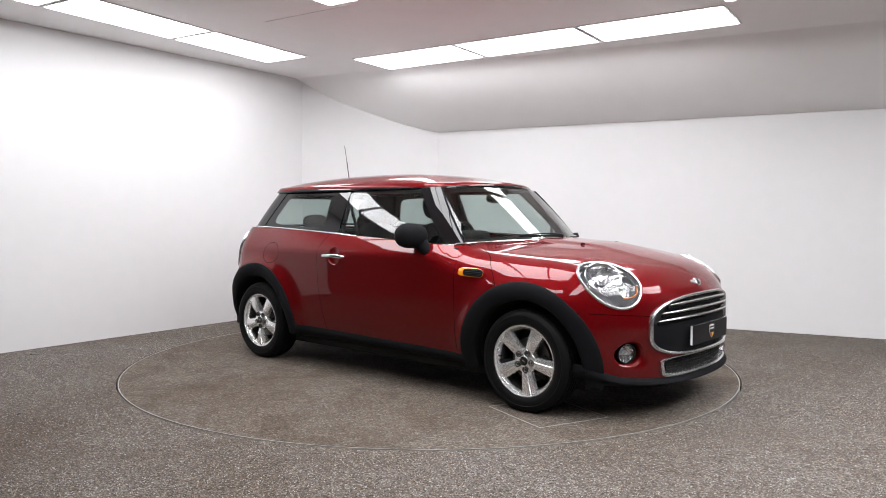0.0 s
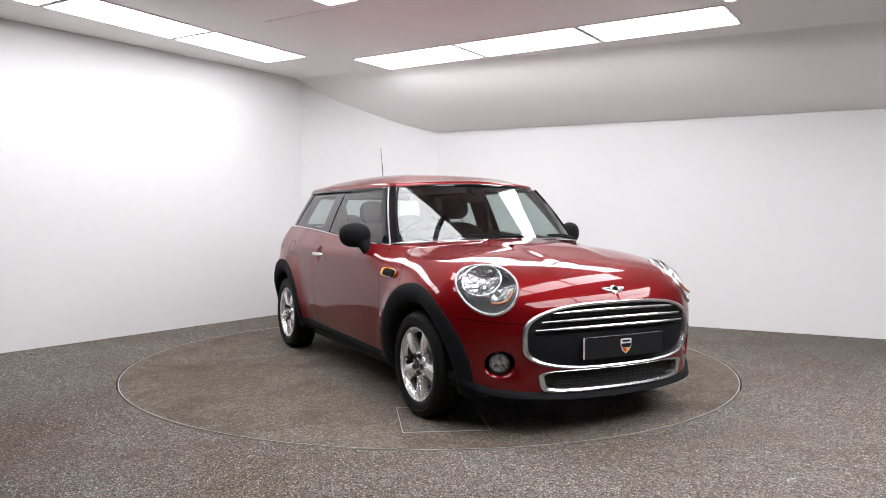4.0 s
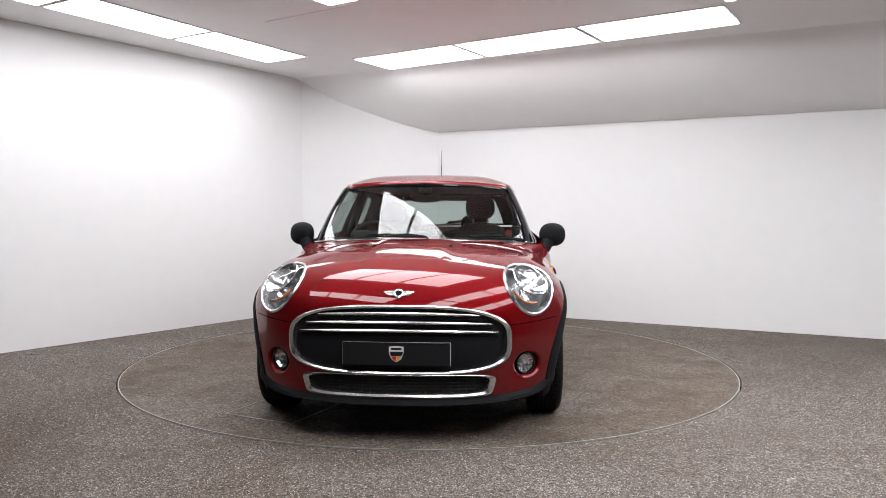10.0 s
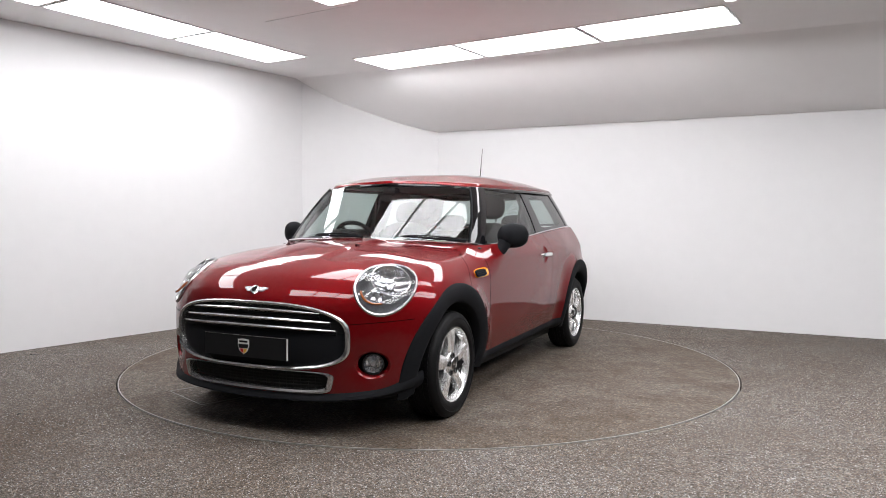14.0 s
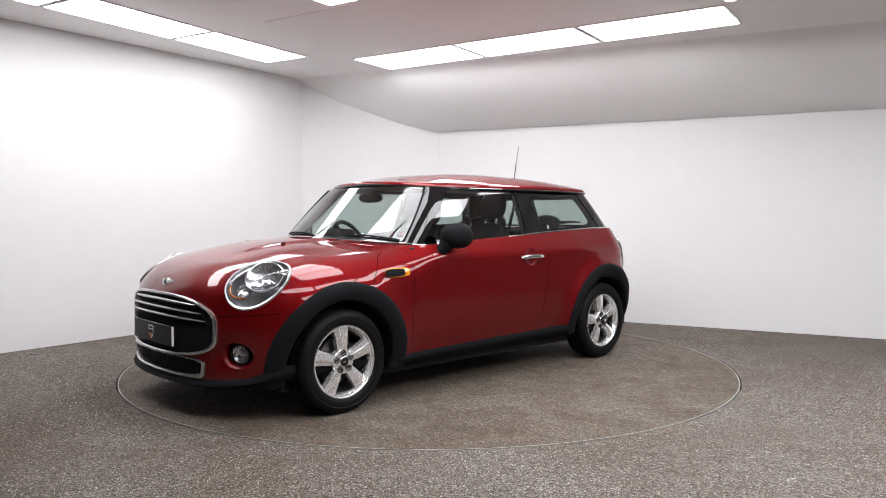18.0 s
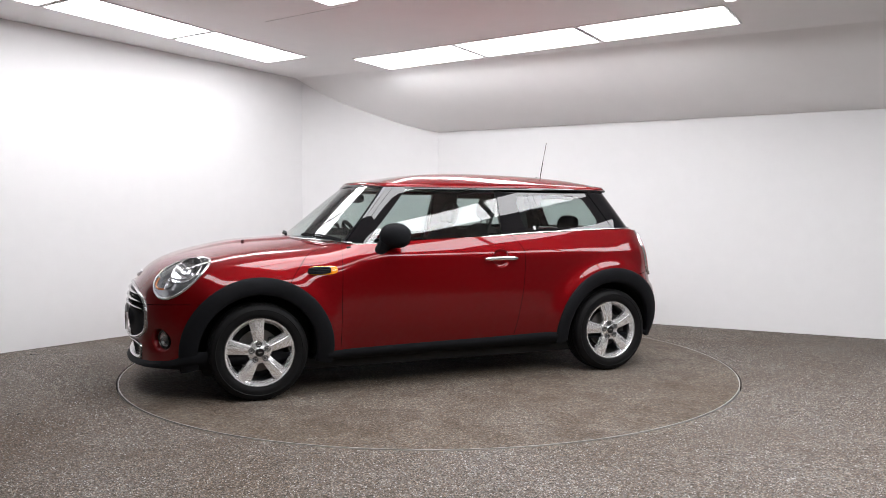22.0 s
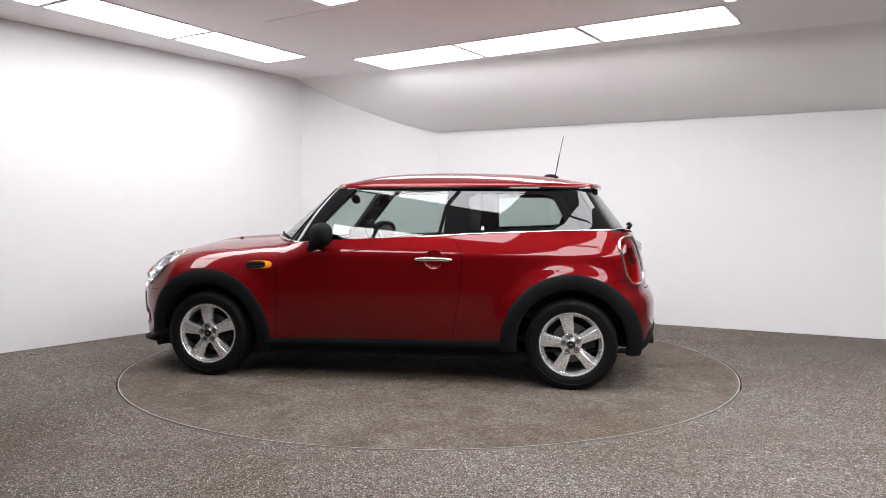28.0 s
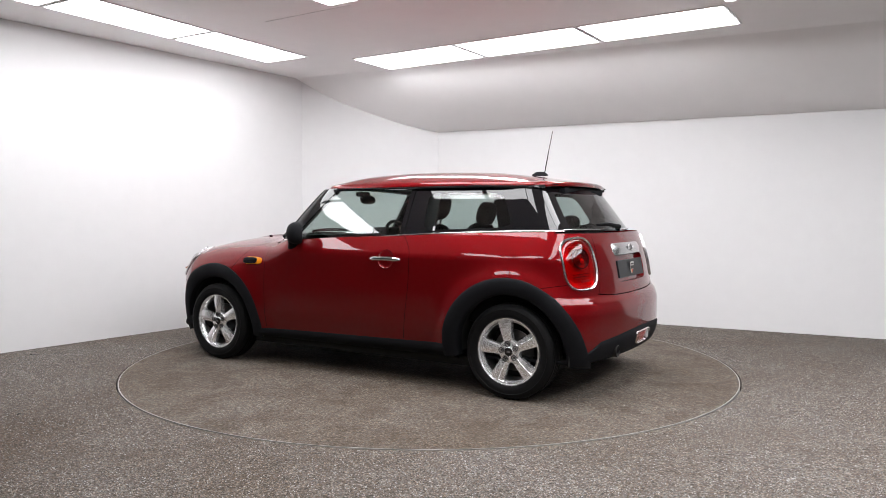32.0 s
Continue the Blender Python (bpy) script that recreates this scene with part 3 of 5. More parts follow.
def nose_point(y, z, lift=0.0):
    """On the nose at height z, y to the side."""
    y, z = np.broadcast_arrays(np.asarray(y, float), np.asarray(z, float))
    start = np.stack([np.full(y.shape, 1.0), y, z], -1)
    p = cast(body_field, start, np.broadcast_to(np.array([1.0, 0, 0]), start.shape), 1.4)
    return p + lift * outward(body_field, p)


def tail_point(y, z, lift=0.0):
    y, z = np.broadcast_arrays(np.asarray(y, float), np.asarray(z, float))
    start = np.stack([np.full(y.shape, -1.0), y, z], -1)
    p = cast(body_field, start, np.broadcast_to(np.array([-1.0, 0, 0]), start.shape), 1.4)
    return p + lift * outward(body_field, p)


def side_point(x, z, side, lift=0.0, field=body_field):
    x, z = np.broadcast_arrays(np.asarray(x, float), np.asarray(z, float))
    start = np.stack([x, np.zeros(x.shape), z], -1)
    p = cast(field, start, np.broadcast_to(np.array([0, 1.0, 0]), start.shape), 1.4)
    p = p + lift * outward(field, p)
    return p * np.array([1, side, 1])


def door_rear(z):
    return curve(z, (0.25, 0.45, 0.68, 0.86, 0.93, 1.0), (-0.462, -0.498, -0.531, -0.538, -0.505, -0.440))


def bonnet_line(z):
    """Where the bonnet's shut line runs down the flank to the wheel arch."""
    return curve(z, (0.66, 0.72, 0.82, 0.865, 0.92, 0.95), (1.085, 1.058, 0.985, 0.945, 0.800, 0.70))


def seam_tube(points, width=0.0024):
    n = outward(body_field, points)
    return tube(points - 0.0004 * n, width, sides=6, flat=(n, 0.45))


def body_skin(car):
    """The painted skin, one dense sheet split into its panels."""
    up = np.radians(np.linspace(-31, 90, 150))
    turn = np.radians(np.linspace(0, 90, 112))
    xs = np.linspace(1.15, -1.15, 150)
    starts, ways = [], []
    for ps in turn[:-1]:
        starts.append(np.tile((1.15, 0, 0.55), (len(up), 1)))
        ways.append(np.stack([np.cos(up) * np.cos(ps), np.cos(up) * np.sin(ps), np.sin(up)], -1))
    for x in xs:
        starts.append(np.tile((x, 0, 0.55), (len(up), 1)))
        ways.append(np.stack([0 * up, np.cos(up), np.sin(up)], -1))
    for ps in turn[:-1][::-1]:
        starts.append(np.tile((-1.15, 0, 0.55), (len(up), 1)))
        ways.append(np.stack([-np.cos(up) * np.cos(ps), np.cos(up) * np.sin(ps), np.sin(up)], -1))
    P = cast(body_field, np.array(starts), np.array(ways))
    # end the skin cleanly along the waistline
    high = belt_height(P[..., 0])
    trim = (P[..., 2] > high) & (P[..., 2] < high + 0.03) & (P[..., 0] < 0.74) & (P[..., 0] > -1.5)
    P[trim] = side_point(P[..., 0][trim], high[trim], 1)
    rim = (P[..., 0] <= -1.5) & (P[..., 2] > 1.010) & (P[..., 2] < 1.05)
    flat = (P[rim] - np.array([-1.15, 0, 0])) * (1, 1, 0)
    flat /= np.linalg.norm(flat, axis=-1, keepdims=True)
    P[rim] = cast(body_field, np.broadcast_to(np.array([-1.15, 0, 1.010]), flat.shape), flat)
    N = outward(body_field, P)
    rows, cols = P.shape[:2]
    V, NN = P.reshape(-1, 3), N.reshape(-1, 3)
    F = np.array(grid_faces(rows, cols, flip=True))
    C = V[F].mean(1)
    x, y, z = C.T
    lc, ln, l1, l2 = frame_on(LAMP_C, LAMP_LONG, 1)
    tc, tn, t1, t2 = frame_on(TAIL_C, TAIL_LONG, 1)
    gone = z < np.where(np.abs(x) < 0.86, 0.262, np.where(x > 0, 0.208, 0.27))
    gone |= (z > belt_height(x) + 0.001) & (x < 0.72) & (x > -1.55) & ((y > 0.70) | (x < 0.5))
    gone |= (z > 1.0102) & (x <= -1.50)
    gone |= (cabin_field(np.stack([x, y, np.maximum(z, 0.935)], -1)) < -0.024) & (z > 0.88) & (x < 0.97) & (x > -1.5)
    gone |= (cabin_field(np.stack([x, y, np.maximum(z, 0.935)], -1)) < -0.003) & (z > 0.918) & (x < 0.80) & (x > 0.3) & (y > 0.52)
    for wx, _ in WHEELS:
        gone |= (np.abs(x - wx) < 0.43) & (z < 0.27)
        gone |= ((x - wx) ** 2 + (z - HUB_Z) ** 2 < 0.400 ** 2) & (y > 0.5)
    gone |= in_oval(C, lc, ln, l1, l2, 0.181, 0.137, 2.05)
    gone |= in_oval(C, tc, tn, t1, t2, 0.152, 0.118, 2.9)
    gone |= (np.abs(y / 0.540) ** np.where(z > 0.508, 2.9, 3.7) + np.abs((z - 0.508) / 0.159) ** np.where(z > 0.508, 2.9, 3.7) < 1) & (x > 1.5)
    gone |= (np.abs(y / 0.464) ** 6 + np.abs((z - 0.285) / 0.054) ** 6 < 1) & (x > 1.5)
    # openings whose rims are covered by flanges: every face that reaches in goes
    vx, vy, vz = V.T
    holes = ((vy - 0.640) ** 2 + (vz - 0.370) ** 2 < 0.074 ** 2) & (vx > 1.5)
    holes |= (((vx + 0.352) / 0.066) ** 2 + ((vz - 0.828) / 0.064) ** 2 < 1) & (vy > 0.5)
    holes |= (np.abs(vy / 0.290) ** 9 + np.abs((vz - 0.784) / 0.088) ** 9 < 1) & (vx < -1.5)
    gone |= holes[F].any(1)
    seam = 0.575 - 0.02 * np.clip((1.95 - x) / 0.4, 0, 1) + 0.02
    keep = ~gone
    nose = (x > 1.28) & (z < seam)
    bonnet = (x > bonnet_line(z)) & ~nose & (z > 0.5) & (x > 0.6)
    fender = ~nose & ~bonnet & (x > 0.740)
    door = (x <= 0.740) & (x > door_rear(z)) & (x > -0.6)
    rear_bumper = (x < -1.28) & (z < np.where(y < 0.58, 0.628, 0.705))
    gate = (x < -1.4) & (y < curve(z, (0.6, 0.7, 0.95, 1.05), (0.575, 0.585, 0.53, 0.52))) & ~rear_bumper & (z > 0.6)
    quarter = ~(nose | bonnet | fender | door | rear_bumper | gate)
    made = {}
    for name, pick, label in (("bonnet", bonnet, "red clamshell bonnet"), ("front_bumper", nose, "red front bumper"), ("rear_bumper", rear_bumper, "red rear bumper"), ("tailgate", gate, "red tailgate")):
        pick = pick & keep
        f = F[pick]
        used, inv = np.unique(f, return_inverse=True)
        f = inv.reshape(f.shape)
        v, n = V[used], NN[used]
        k = len(v)
        both = np.vstack([v, v * (1, -1, 1)]), np.vstack([n, n * (1, -1, 1)])
        made[name] = mesh_ob(name, both[0], np.vstack([f, f[:, ::-1] + k]), M_RED, car, label, both[1])
    for side in (1, -1):
        for name, pick in (("front_wing", fender), ("door", door), ("rear_quarter_panel", quarter)):
            f = F[pick & keep]
            used, inv = np.unique(f, return_inverse=True)
            f = inv.reshape(f.shape)
            made[name, side] = mesh_ob(name, V[used] * (1, side, 1), f if side > 0 else f[:, ::-1], M_RED, car, "", NN[used] * (1, side, 1))
    # gaps between the panels
    for side in (1, -1):
        z = np.linspace(0.29, 0.915, 26)
        part("panel_gap", seam_tube(side_point(curve(z, (0.25, 0.55, 0.8, 0.93), (0.748, 0.744, 0.738, 0.715)), z, 1) * (1, side, 1)), M_SEAM, car)
        z = np.linspace(0.305, 0.985, 30)
        part("panel_gap", seam_tube(side_point(door_rear(z), z, 1) * (1, side, 1)), M_SEAM, car)
        z = np.linspace(0.70, 0.905, 18)
        part("panel_gap", seam_tube(side_point(bonnet_line(z), z, 1) * (1, side, 1)), M_SEAM, car)
        y = np.linspace(0.53, 0.835, 24)
        p = nose_point(np.minimum(y, 0.80), 0.572 + 0.02 * (y - 0.5) / 0.3)
        part("panel_gap", seam_tube(p[y < 0.80] * (1, side, 1)), M_SEAM, car)
        part("panel_gap", seam_tube(side_point(np.linspace(1.60, 1.52, 8), 0.592, 1) * (1, side, 1)), M_SEAM, car)
        part("panel_gap", seam_tube(side_point(np.linspace(-1.47, -1.60, 10), np.linspace(0.692, 0.710, 10), 1) * (1, side, 1)), M_SEAM, car)
        z = np.linspace(0.64, 0.99, 20)
        part("panel_gap", seam_tube(tail_point(curve(z, (0.6, 0.7, 0.95, 1.05), (0.555, 0.545, 0.50, 0.49)), z) * (1, side, 1), 0.0024), M_SEAM, car)
    y = np.linspace(-0.57, 0.57, 50)
    p = tail_point(y, 0.627 + 0.012 * (y / 0.5) ** 4)
    part("panel_gap", tube(p, 0.0036, sides=6, flat=(outward(body_field, p), 0.5)), M_SEAM, car, "dark gap under the tailgate")
    return made


def cladding(car):
    """Black plastic over the wheel arches, along the sills and under both bumpers."""
    for side in (1, -1):
        for wx, _ in WHEELS:
            lo, hi = (-14, 192) if wx > 0 else (-8, 190)
            a = np.radians(np.linspace(lo, hi, 72))
            r = np.array([0.352, 0.358, 0.372, 0.40, 0.43, 0.448, 0.455, 0.456])
            lift = np.array([0.002, 0.010, 0.014, 0.015, 0.014, 0.012, 0.008, -0.004])
            A, R = np.meshgrid(a, r, indexing="ij")
            x, z = wx + R * np.cos(A), HUB_Z - 0.004 + R * np.sin(A)
            p = side_point(x, np.maximum(z, 0.11), 1)
            nn = outward(body_field, p)
            p = p + (lift * (0.55 if wx > 0 else 0.8))[None, :, None] * nn
            # rolled inner lip
            lip = p[:, :1] - np.array([0, 0.05, 0])
            p = np.concatenate([lip, p], 1) * (1, side, 1)
            f = grid_faces(*p.shape[:2])
            part("wheel_arch_trim", bm_from(p.reshape(-1, 3), f), M_PLASTIC, car, "black plastic wheel arch trim")
            # liner inside the arch
            a2 = np.radians(np.linspace(-6, 190, 40))
            q = np.array([[(wx + 0.372 * math.cos(t), yy * side, HUB_Z + 0.372 * math.sin(t)) for yy in (0.50, 0.65, 0.79)] for t in a2])
            part("wheel_arch_liner", bm_from(q.reshape(-1, 3), grid_faces(*q.shape[:2])), M_DARK, car)
            q = np.array([[(wx + r_ * math.cos(t), 0.50 * side, HUB_Z + r_ * math.sin(t)) for r_ in (0.0, 0.372)] for t in a2])
            part("wheel_arch_liner", bm_from(q.reshape(-1, 3), grid_faces(*q.shape[:2])), M_DARK, car)
        # sill
        x = np.linspace(0.83, -0.83, 40)
        zz = np.linspace(0, 1, 9)
        X, K = np.meshgrid(x, zz, indexing="ij")
        top = curve(x, (-0.83, -0.46, 0.36, 0.83), (0.310, 0.302, 0.288, 0.276))[:, None]
        Z = 0.125 + (top - 0.125) * K
        lift = np.array([-0.150, -0.115, -0.080, -0.048, -0.020, 0.002, 0.013, 0.011, -0.004])
        p = side_point(X, Z, 1)
        p = (p + lift[None, :, None] * outward(body_field, p)) * (1, side, 1)
        part("sill_trim", bm_from(p.reshape(-1, 3), grid_faces(*p.shape[:2])), M_PLASTIC, car, "black plastic sill trim")
    # chin under the nose, valance under the tail
    y = np.concatenate([np.linspace(-0.80, -0.60, 14)[:-1], np.linspace(-0.6, 0.6, 30), np.linspace(0.60, 0.80, 14)[1:]])
    k = np.linspace(0, 1, 9)
    top = 0.222 + 0.028 * np.abs(y / 0.68) ** 3 + 0.05 * np.clip((np.abs(y) - 0.66) / 0.14, 0, 1) ** 1.6
    Y, K = np.meshgrid(y, k, indexing="ij")
    Z = 0.140 + (top[:, None] - 0.140) * K
    lift = np.array([-0.170, -0.125, -0.080, -0.040, -0.006, 0.020, 0.034, 0.026, -0.004])
    p = nose_point(Y, Z)
    p = p + (lift[None, :] * (1 - 0.55 * np.clip((np.abs(y) - 0.55) / 0.25, 0, 1))[:, None])[..., None] * outward(body_field, p)
    part("chin_spoiler", bm_from(p.reshape(-1, 3), grid_faces(*p.shape[:2])), M_PLASTIC, car, "black plastic lip under the front bumper")
    y = np.concatenate([np.linspace(-0.79, -0.60, 14)[:-1], np.linspace(-0.6, 0.6, 30), np.linspace(0.60, 0.79, 14)[1:]])
    top = 0.412 - 0.035 * (y / 0.6) ** 2 - 0.10 * np.clip((np.abs(y) - 0.62) / 0.16, 0, 1)
    Y, K = np.meshgrid(y, k, indexing="ij")
    Z = 0.232 + (top[:, None] - 0.232) * K
    lift = np.array([-0.02, 0.004, 0.008, 0.010, 0.010, 0.010, 0.009, 0.008, -0.004])
    p = tail_point(Y, Z)
    p = p + lift[None, :, None] * outward(body_field, p)
    part("rear_valance", bm_from(p.reshape(-1, 3), grid_faces(*p.shape[:2])), M_PLASTIC, car, "black plastic valance under the rear bumper")
    # floor pan
    part("floor_pan", box(0.06, 0, 0.172, 3.02, 1.38, 0.07, 0.03), M_DARK, car)
    part("engine_bay_shield", box(1.42, 0, 0.42, 0.5, 0.94, 0.40, 0.05), M_DARK, car)


def wheel(side):
    """An alloy wheel with its axis along y, outer face at y = 0 towards +y."""
    w = part("wheel", lathe(((0.178, -0.050), (0.186, -0.024), (0.1915, -0.014), (0.1955, -0.013), (0.1970, -0.019), (0.1995, -0.019), (0.2015, -0.003), (0.2060, -0.002), (0.2085, -0.010), (0.206, -0.020), (0.195, -0.024), (0.192, -0.045), (0.178, -0.040)), 64), M_ALLOY, None, "silver alloy rim")
    prof = ((0.190, -0.168), (0.205, -0.176), (0.240, -0.182), (0.270, -0.180), (0.288, -0.168), (0.293, -0.150), (0.294, -0.120), (0.290, -0.117), (0.290, -0.111), (0.294, -0.108), (0.2945, -0.095), (0.290, -0.092), (0.290, -0.086), (0.2945, -0.083), (0.2945, -0.070), (0.290, -0.067), (0.290, -0.061),
            (0.294, -0.058), (0.293, -0.030), (0.288, -0.012), (0.276, 0.000), (0.262, 0.004), (0.2585, 0.0065), (0.255, 0.004), (0.235, 0.006), (0.218, 0.002), (0.209, -0.006), (0.203, -0.018))
    part("tyre", lathe(prof, 72), M_RUBBER, w, "black rubber tyre")
    bm = bmesh.new()
    for k in range(60):
        a = 2 * math.pi * k / 60
        for yc, wy in ((-0.040, 0.026), (-0.136, 0.026)):
            bmesh.ops.create_cube(bm, size=1.0, matrix=Matrix.Rotation(a, 4, "Y") @ Matrix.Translation((0.2935, yc, 0)) @ Matrix.Diagonal((0.005, wy, 0.021, 1)))
    tagged(part("tyre_tread", bm, M_RUBBER, w, "black moulded tyre tread", smooth=False), kind="stuff")
    part("barrel", lathe(((0.184, -0.165), (0.176, -0.11), (0.179, -0.036)), 56), M_BARREL, w, "dark inner rim barrel")
    part("brake_disc", lathe(((0.02, -0.085), (0.128, -0.085), (0.128, -0.097), (0.02, -0.097)), 40), M_DISCBRAKE, w, "steel brake disc")
    part("hub_back", lathe(((0.0, -0.12), (0.168, -0.12), (0.168, -0.15)), 40), M_DARK, w)
    bm = box(0, 0, 0, 0.09, 0.05, 0.12, 0.012)
    bmesh.ops.transform(bm, verts=bm.verts, matrix=Matrix.Translation((-0.105, -0.085, 0.02)))
    part("brake_caliper", bm, M_DARK, w)
    part("hub", lathe(((0.0, -0.012), (0.030, -0.012), (0.036, -0.016), (0.066, -0.018), (0.072, -0.026), (0.072, -0.06)), 40), M_ALLOY, w, "silver hub")
    for i in range(5):
        a = math.radians(85 + 72 * i)
        # a broad spoke, slightly flared outwards, with a shallow flute along one edge
        u = np.linspace(0, 1, 9)
        r = 0.040 + 0.158 * u
        half = 0.0270 + 0.0215 * u + 0.012 * np.clip((u - 0.85) / 0.15, 0, 1)
        face = -0.018 + 0.006 * np.sin(u * np.pi) + 0.006 * u
        v = np.array([-1.0, -0.95, -0.62, -0.30, -0.24, 0.3, 0.94, 1.0])
        dip = np.array([-0.040, -0.013, -0.010, -0.0075, 0.0, 0.001, -0.006, -0.040])
        pts = []
        for k in range(9):
            for s in range(8):
                t = v[s] * half[k]
                pts.append((r[k] * math.cos(a) - t * math.sin(a), face[k] + dip[s], r[k] * math.sin(a) + t * math.cos(a)))
        part("spoke", bm_from(pts, grid_faces(9, 8)), M_ALLOY, w, "broad silver spoke")
    for i in range(5):
        a = math.radians(85 + 72 * i)
        c = Vector((0.050 * math.cos(a), 0, 0.050 * math.sin(a)))
        m = Matrix.Translation(c)
        part("bolt_recess", lathe(((0.0175, -0.0185), (0.0170, -0.0150), (0.0130, -0.0155), (0.0120, -0.030), (0.0, -0.030)), 18, m=m @ Matrix.Translation((0, 0.006, 0))), M_DARK, w, "dark bolt recess")
        part("wheel_bolt", lathe(((0.0, -0.0150), (0.0065, -0.0150), (0.0078, -0.017), (0.0078, -0.024)), 6, m=m @ Matrix.Translation((0, 0.001, 0))), M_DARK, w, "dark wheel bolt")
    part("centre_cap", lathe(((0.0, -0.0085), (0.025, -0.0090), (0.0290, -0.0105), (0.031, -0.0135)), 32), M_SATIN, w, "round silver centre cap")
    part("cap_badge", lathe(((0.0, -0.0070), (0.0245, -0.0076), (0.0265, -0.0098)), 28), M_GLOSS, w, "round black badge")
    part("badge_bar", box(0, -0.0068, 0, 0.020, 0.002, 0.006), M_SATIN, w)
    part("valve", tube([(0.150, -0.04, -0.085), (0.160, -0.022, -0.088)], 0.004, sides=8), M_DARK, w)
    return w


def headlamp(car, side):
    c, n, e1, e2 = frame_on(LAMP_C, LAMP_LONG, side)
    if side < 0:
        e2 = -e2
    outer, nn = oval(c, n, e1, e2, 0.190, 0.146, 2.05, 72, 0.004)
    inner, ni = oval(c, n, e1, e2, 0.177, 0.133, 2.05, 72, 0.002)
    ringp = np.stack([outer - 0.012 * nn, outer, (outer * 0.5 + inner * 0.5) + 0.008 * nn, inner + 0.004 * ni, inner - 0.03 * ni], 0)
    lamp = part("headlamp", bm_from(ringp.reshape(-1, 3), grid_faces(5, 72, True)), M_SATIN, car, "oval headlamp in a broad chrome ring")
    # bowl behind the lens
    rows = []
    for k, depth in ((1.0, 0.0), (0.94, 0.045), (0.80, 0.075), (0.55, 0.10), (0.25, 0.115), (0.02, 0.118)):
        rows.append(c * (1 - k) + inner * k - (depth + 0.004) * n)
    R = np.array(rows)
    part("reflector", bm_from(R.reshape(-1, 3), grid_faces(6, 72, True)), M_HOUSING, lamp, "dark grey lamp housing")
    # lens dome
    rows = [inner - 0.002 * ni]
    for k, h in ((0.85, 0.005), (0.6, 0.010), (0.3, 0.014), (0.02, 0.015)):
        rows.append(c * (1 - k) + inner * k + h * n)
    R = np.array(rows)
    part("lens", bm_from(R.reshape(-1, 3), grid_faces(5, 72, True)), M_LENS, lamp, "clear lens")
    # round main reflector and bulb shield
    m = Matrix(((*e1, ), (*e2, ), (*n, ))).transposed().to_4x4()

    def at(u, v, d):
        return Matrix.Translation(Vector(c + u * e1 + v * e2 - d * n)) @ m
    part("main_beam_bowl", lathe(((0.100, 0.052), (0.094, 0.046), (0.078, 0.022), (0.050, 0.002), (0.020, -0.010), (0.0, -0.011)), 40, "z", at(-0.040, 0.0, 0.066)), M_BOWL, lamp, "bright round reflector bowl")
    for k in range(9):
        q = 2 * math.pi * k / 9
        part("reflector_flute", tube([tuple(at(-0.040, 0, 0.066) @ Vector((r_ * math.cos(q), r_ * math.sin(q), h_))) for r_, h_ in ((0.030, -0.004), (0.052, 0.005), (0.078, 0.024), (0.092, 0.045))], 0.0022, sides=5), M_HOUSING, lamp)
    part("bulb_shield", lathe(((0.0, 0.034), (0.020, 0.030), (0.024, 0.020), (0.022, 0.0)), 24, "z", at(-0.040, 0.0, 0.066)), M_BOWL, lamp)
    part("bowl_rim", tube([tuple(at(-0.040, 0, 0.016) @ Vector((0.101 * math.cos(q), 0.101 * math.sin(q), 0))) for q in np.linspace(0, 2 * np.pi, 40, endpoint=False)], 0.0035, True, 6), M_CHROME, lamp)
    part("side_bowl", lathe(((0.044, 0.032), (0.036, 0.012), (0.020, 0.002), (0.0, -0.002)), 12, "z", at(0.092, 0.004 * side, 0.060)), M_BOWL, lamp, smooth=False)
    # amber strip along the lower rim
    t = np.linspace(-0.62, 0.75, 16)
    pts = [c + 0.158 * math.cos(q) * e1 + (0.099 * math.sin(q) - 0.004) * e2 * -1.0 * side * -1.0 - 0.012 * n for q in t]
    part("indicator_strip", tube(pts, 0.006, sides=8), M_DIMAMBER, lamp, "orange indicator strip")


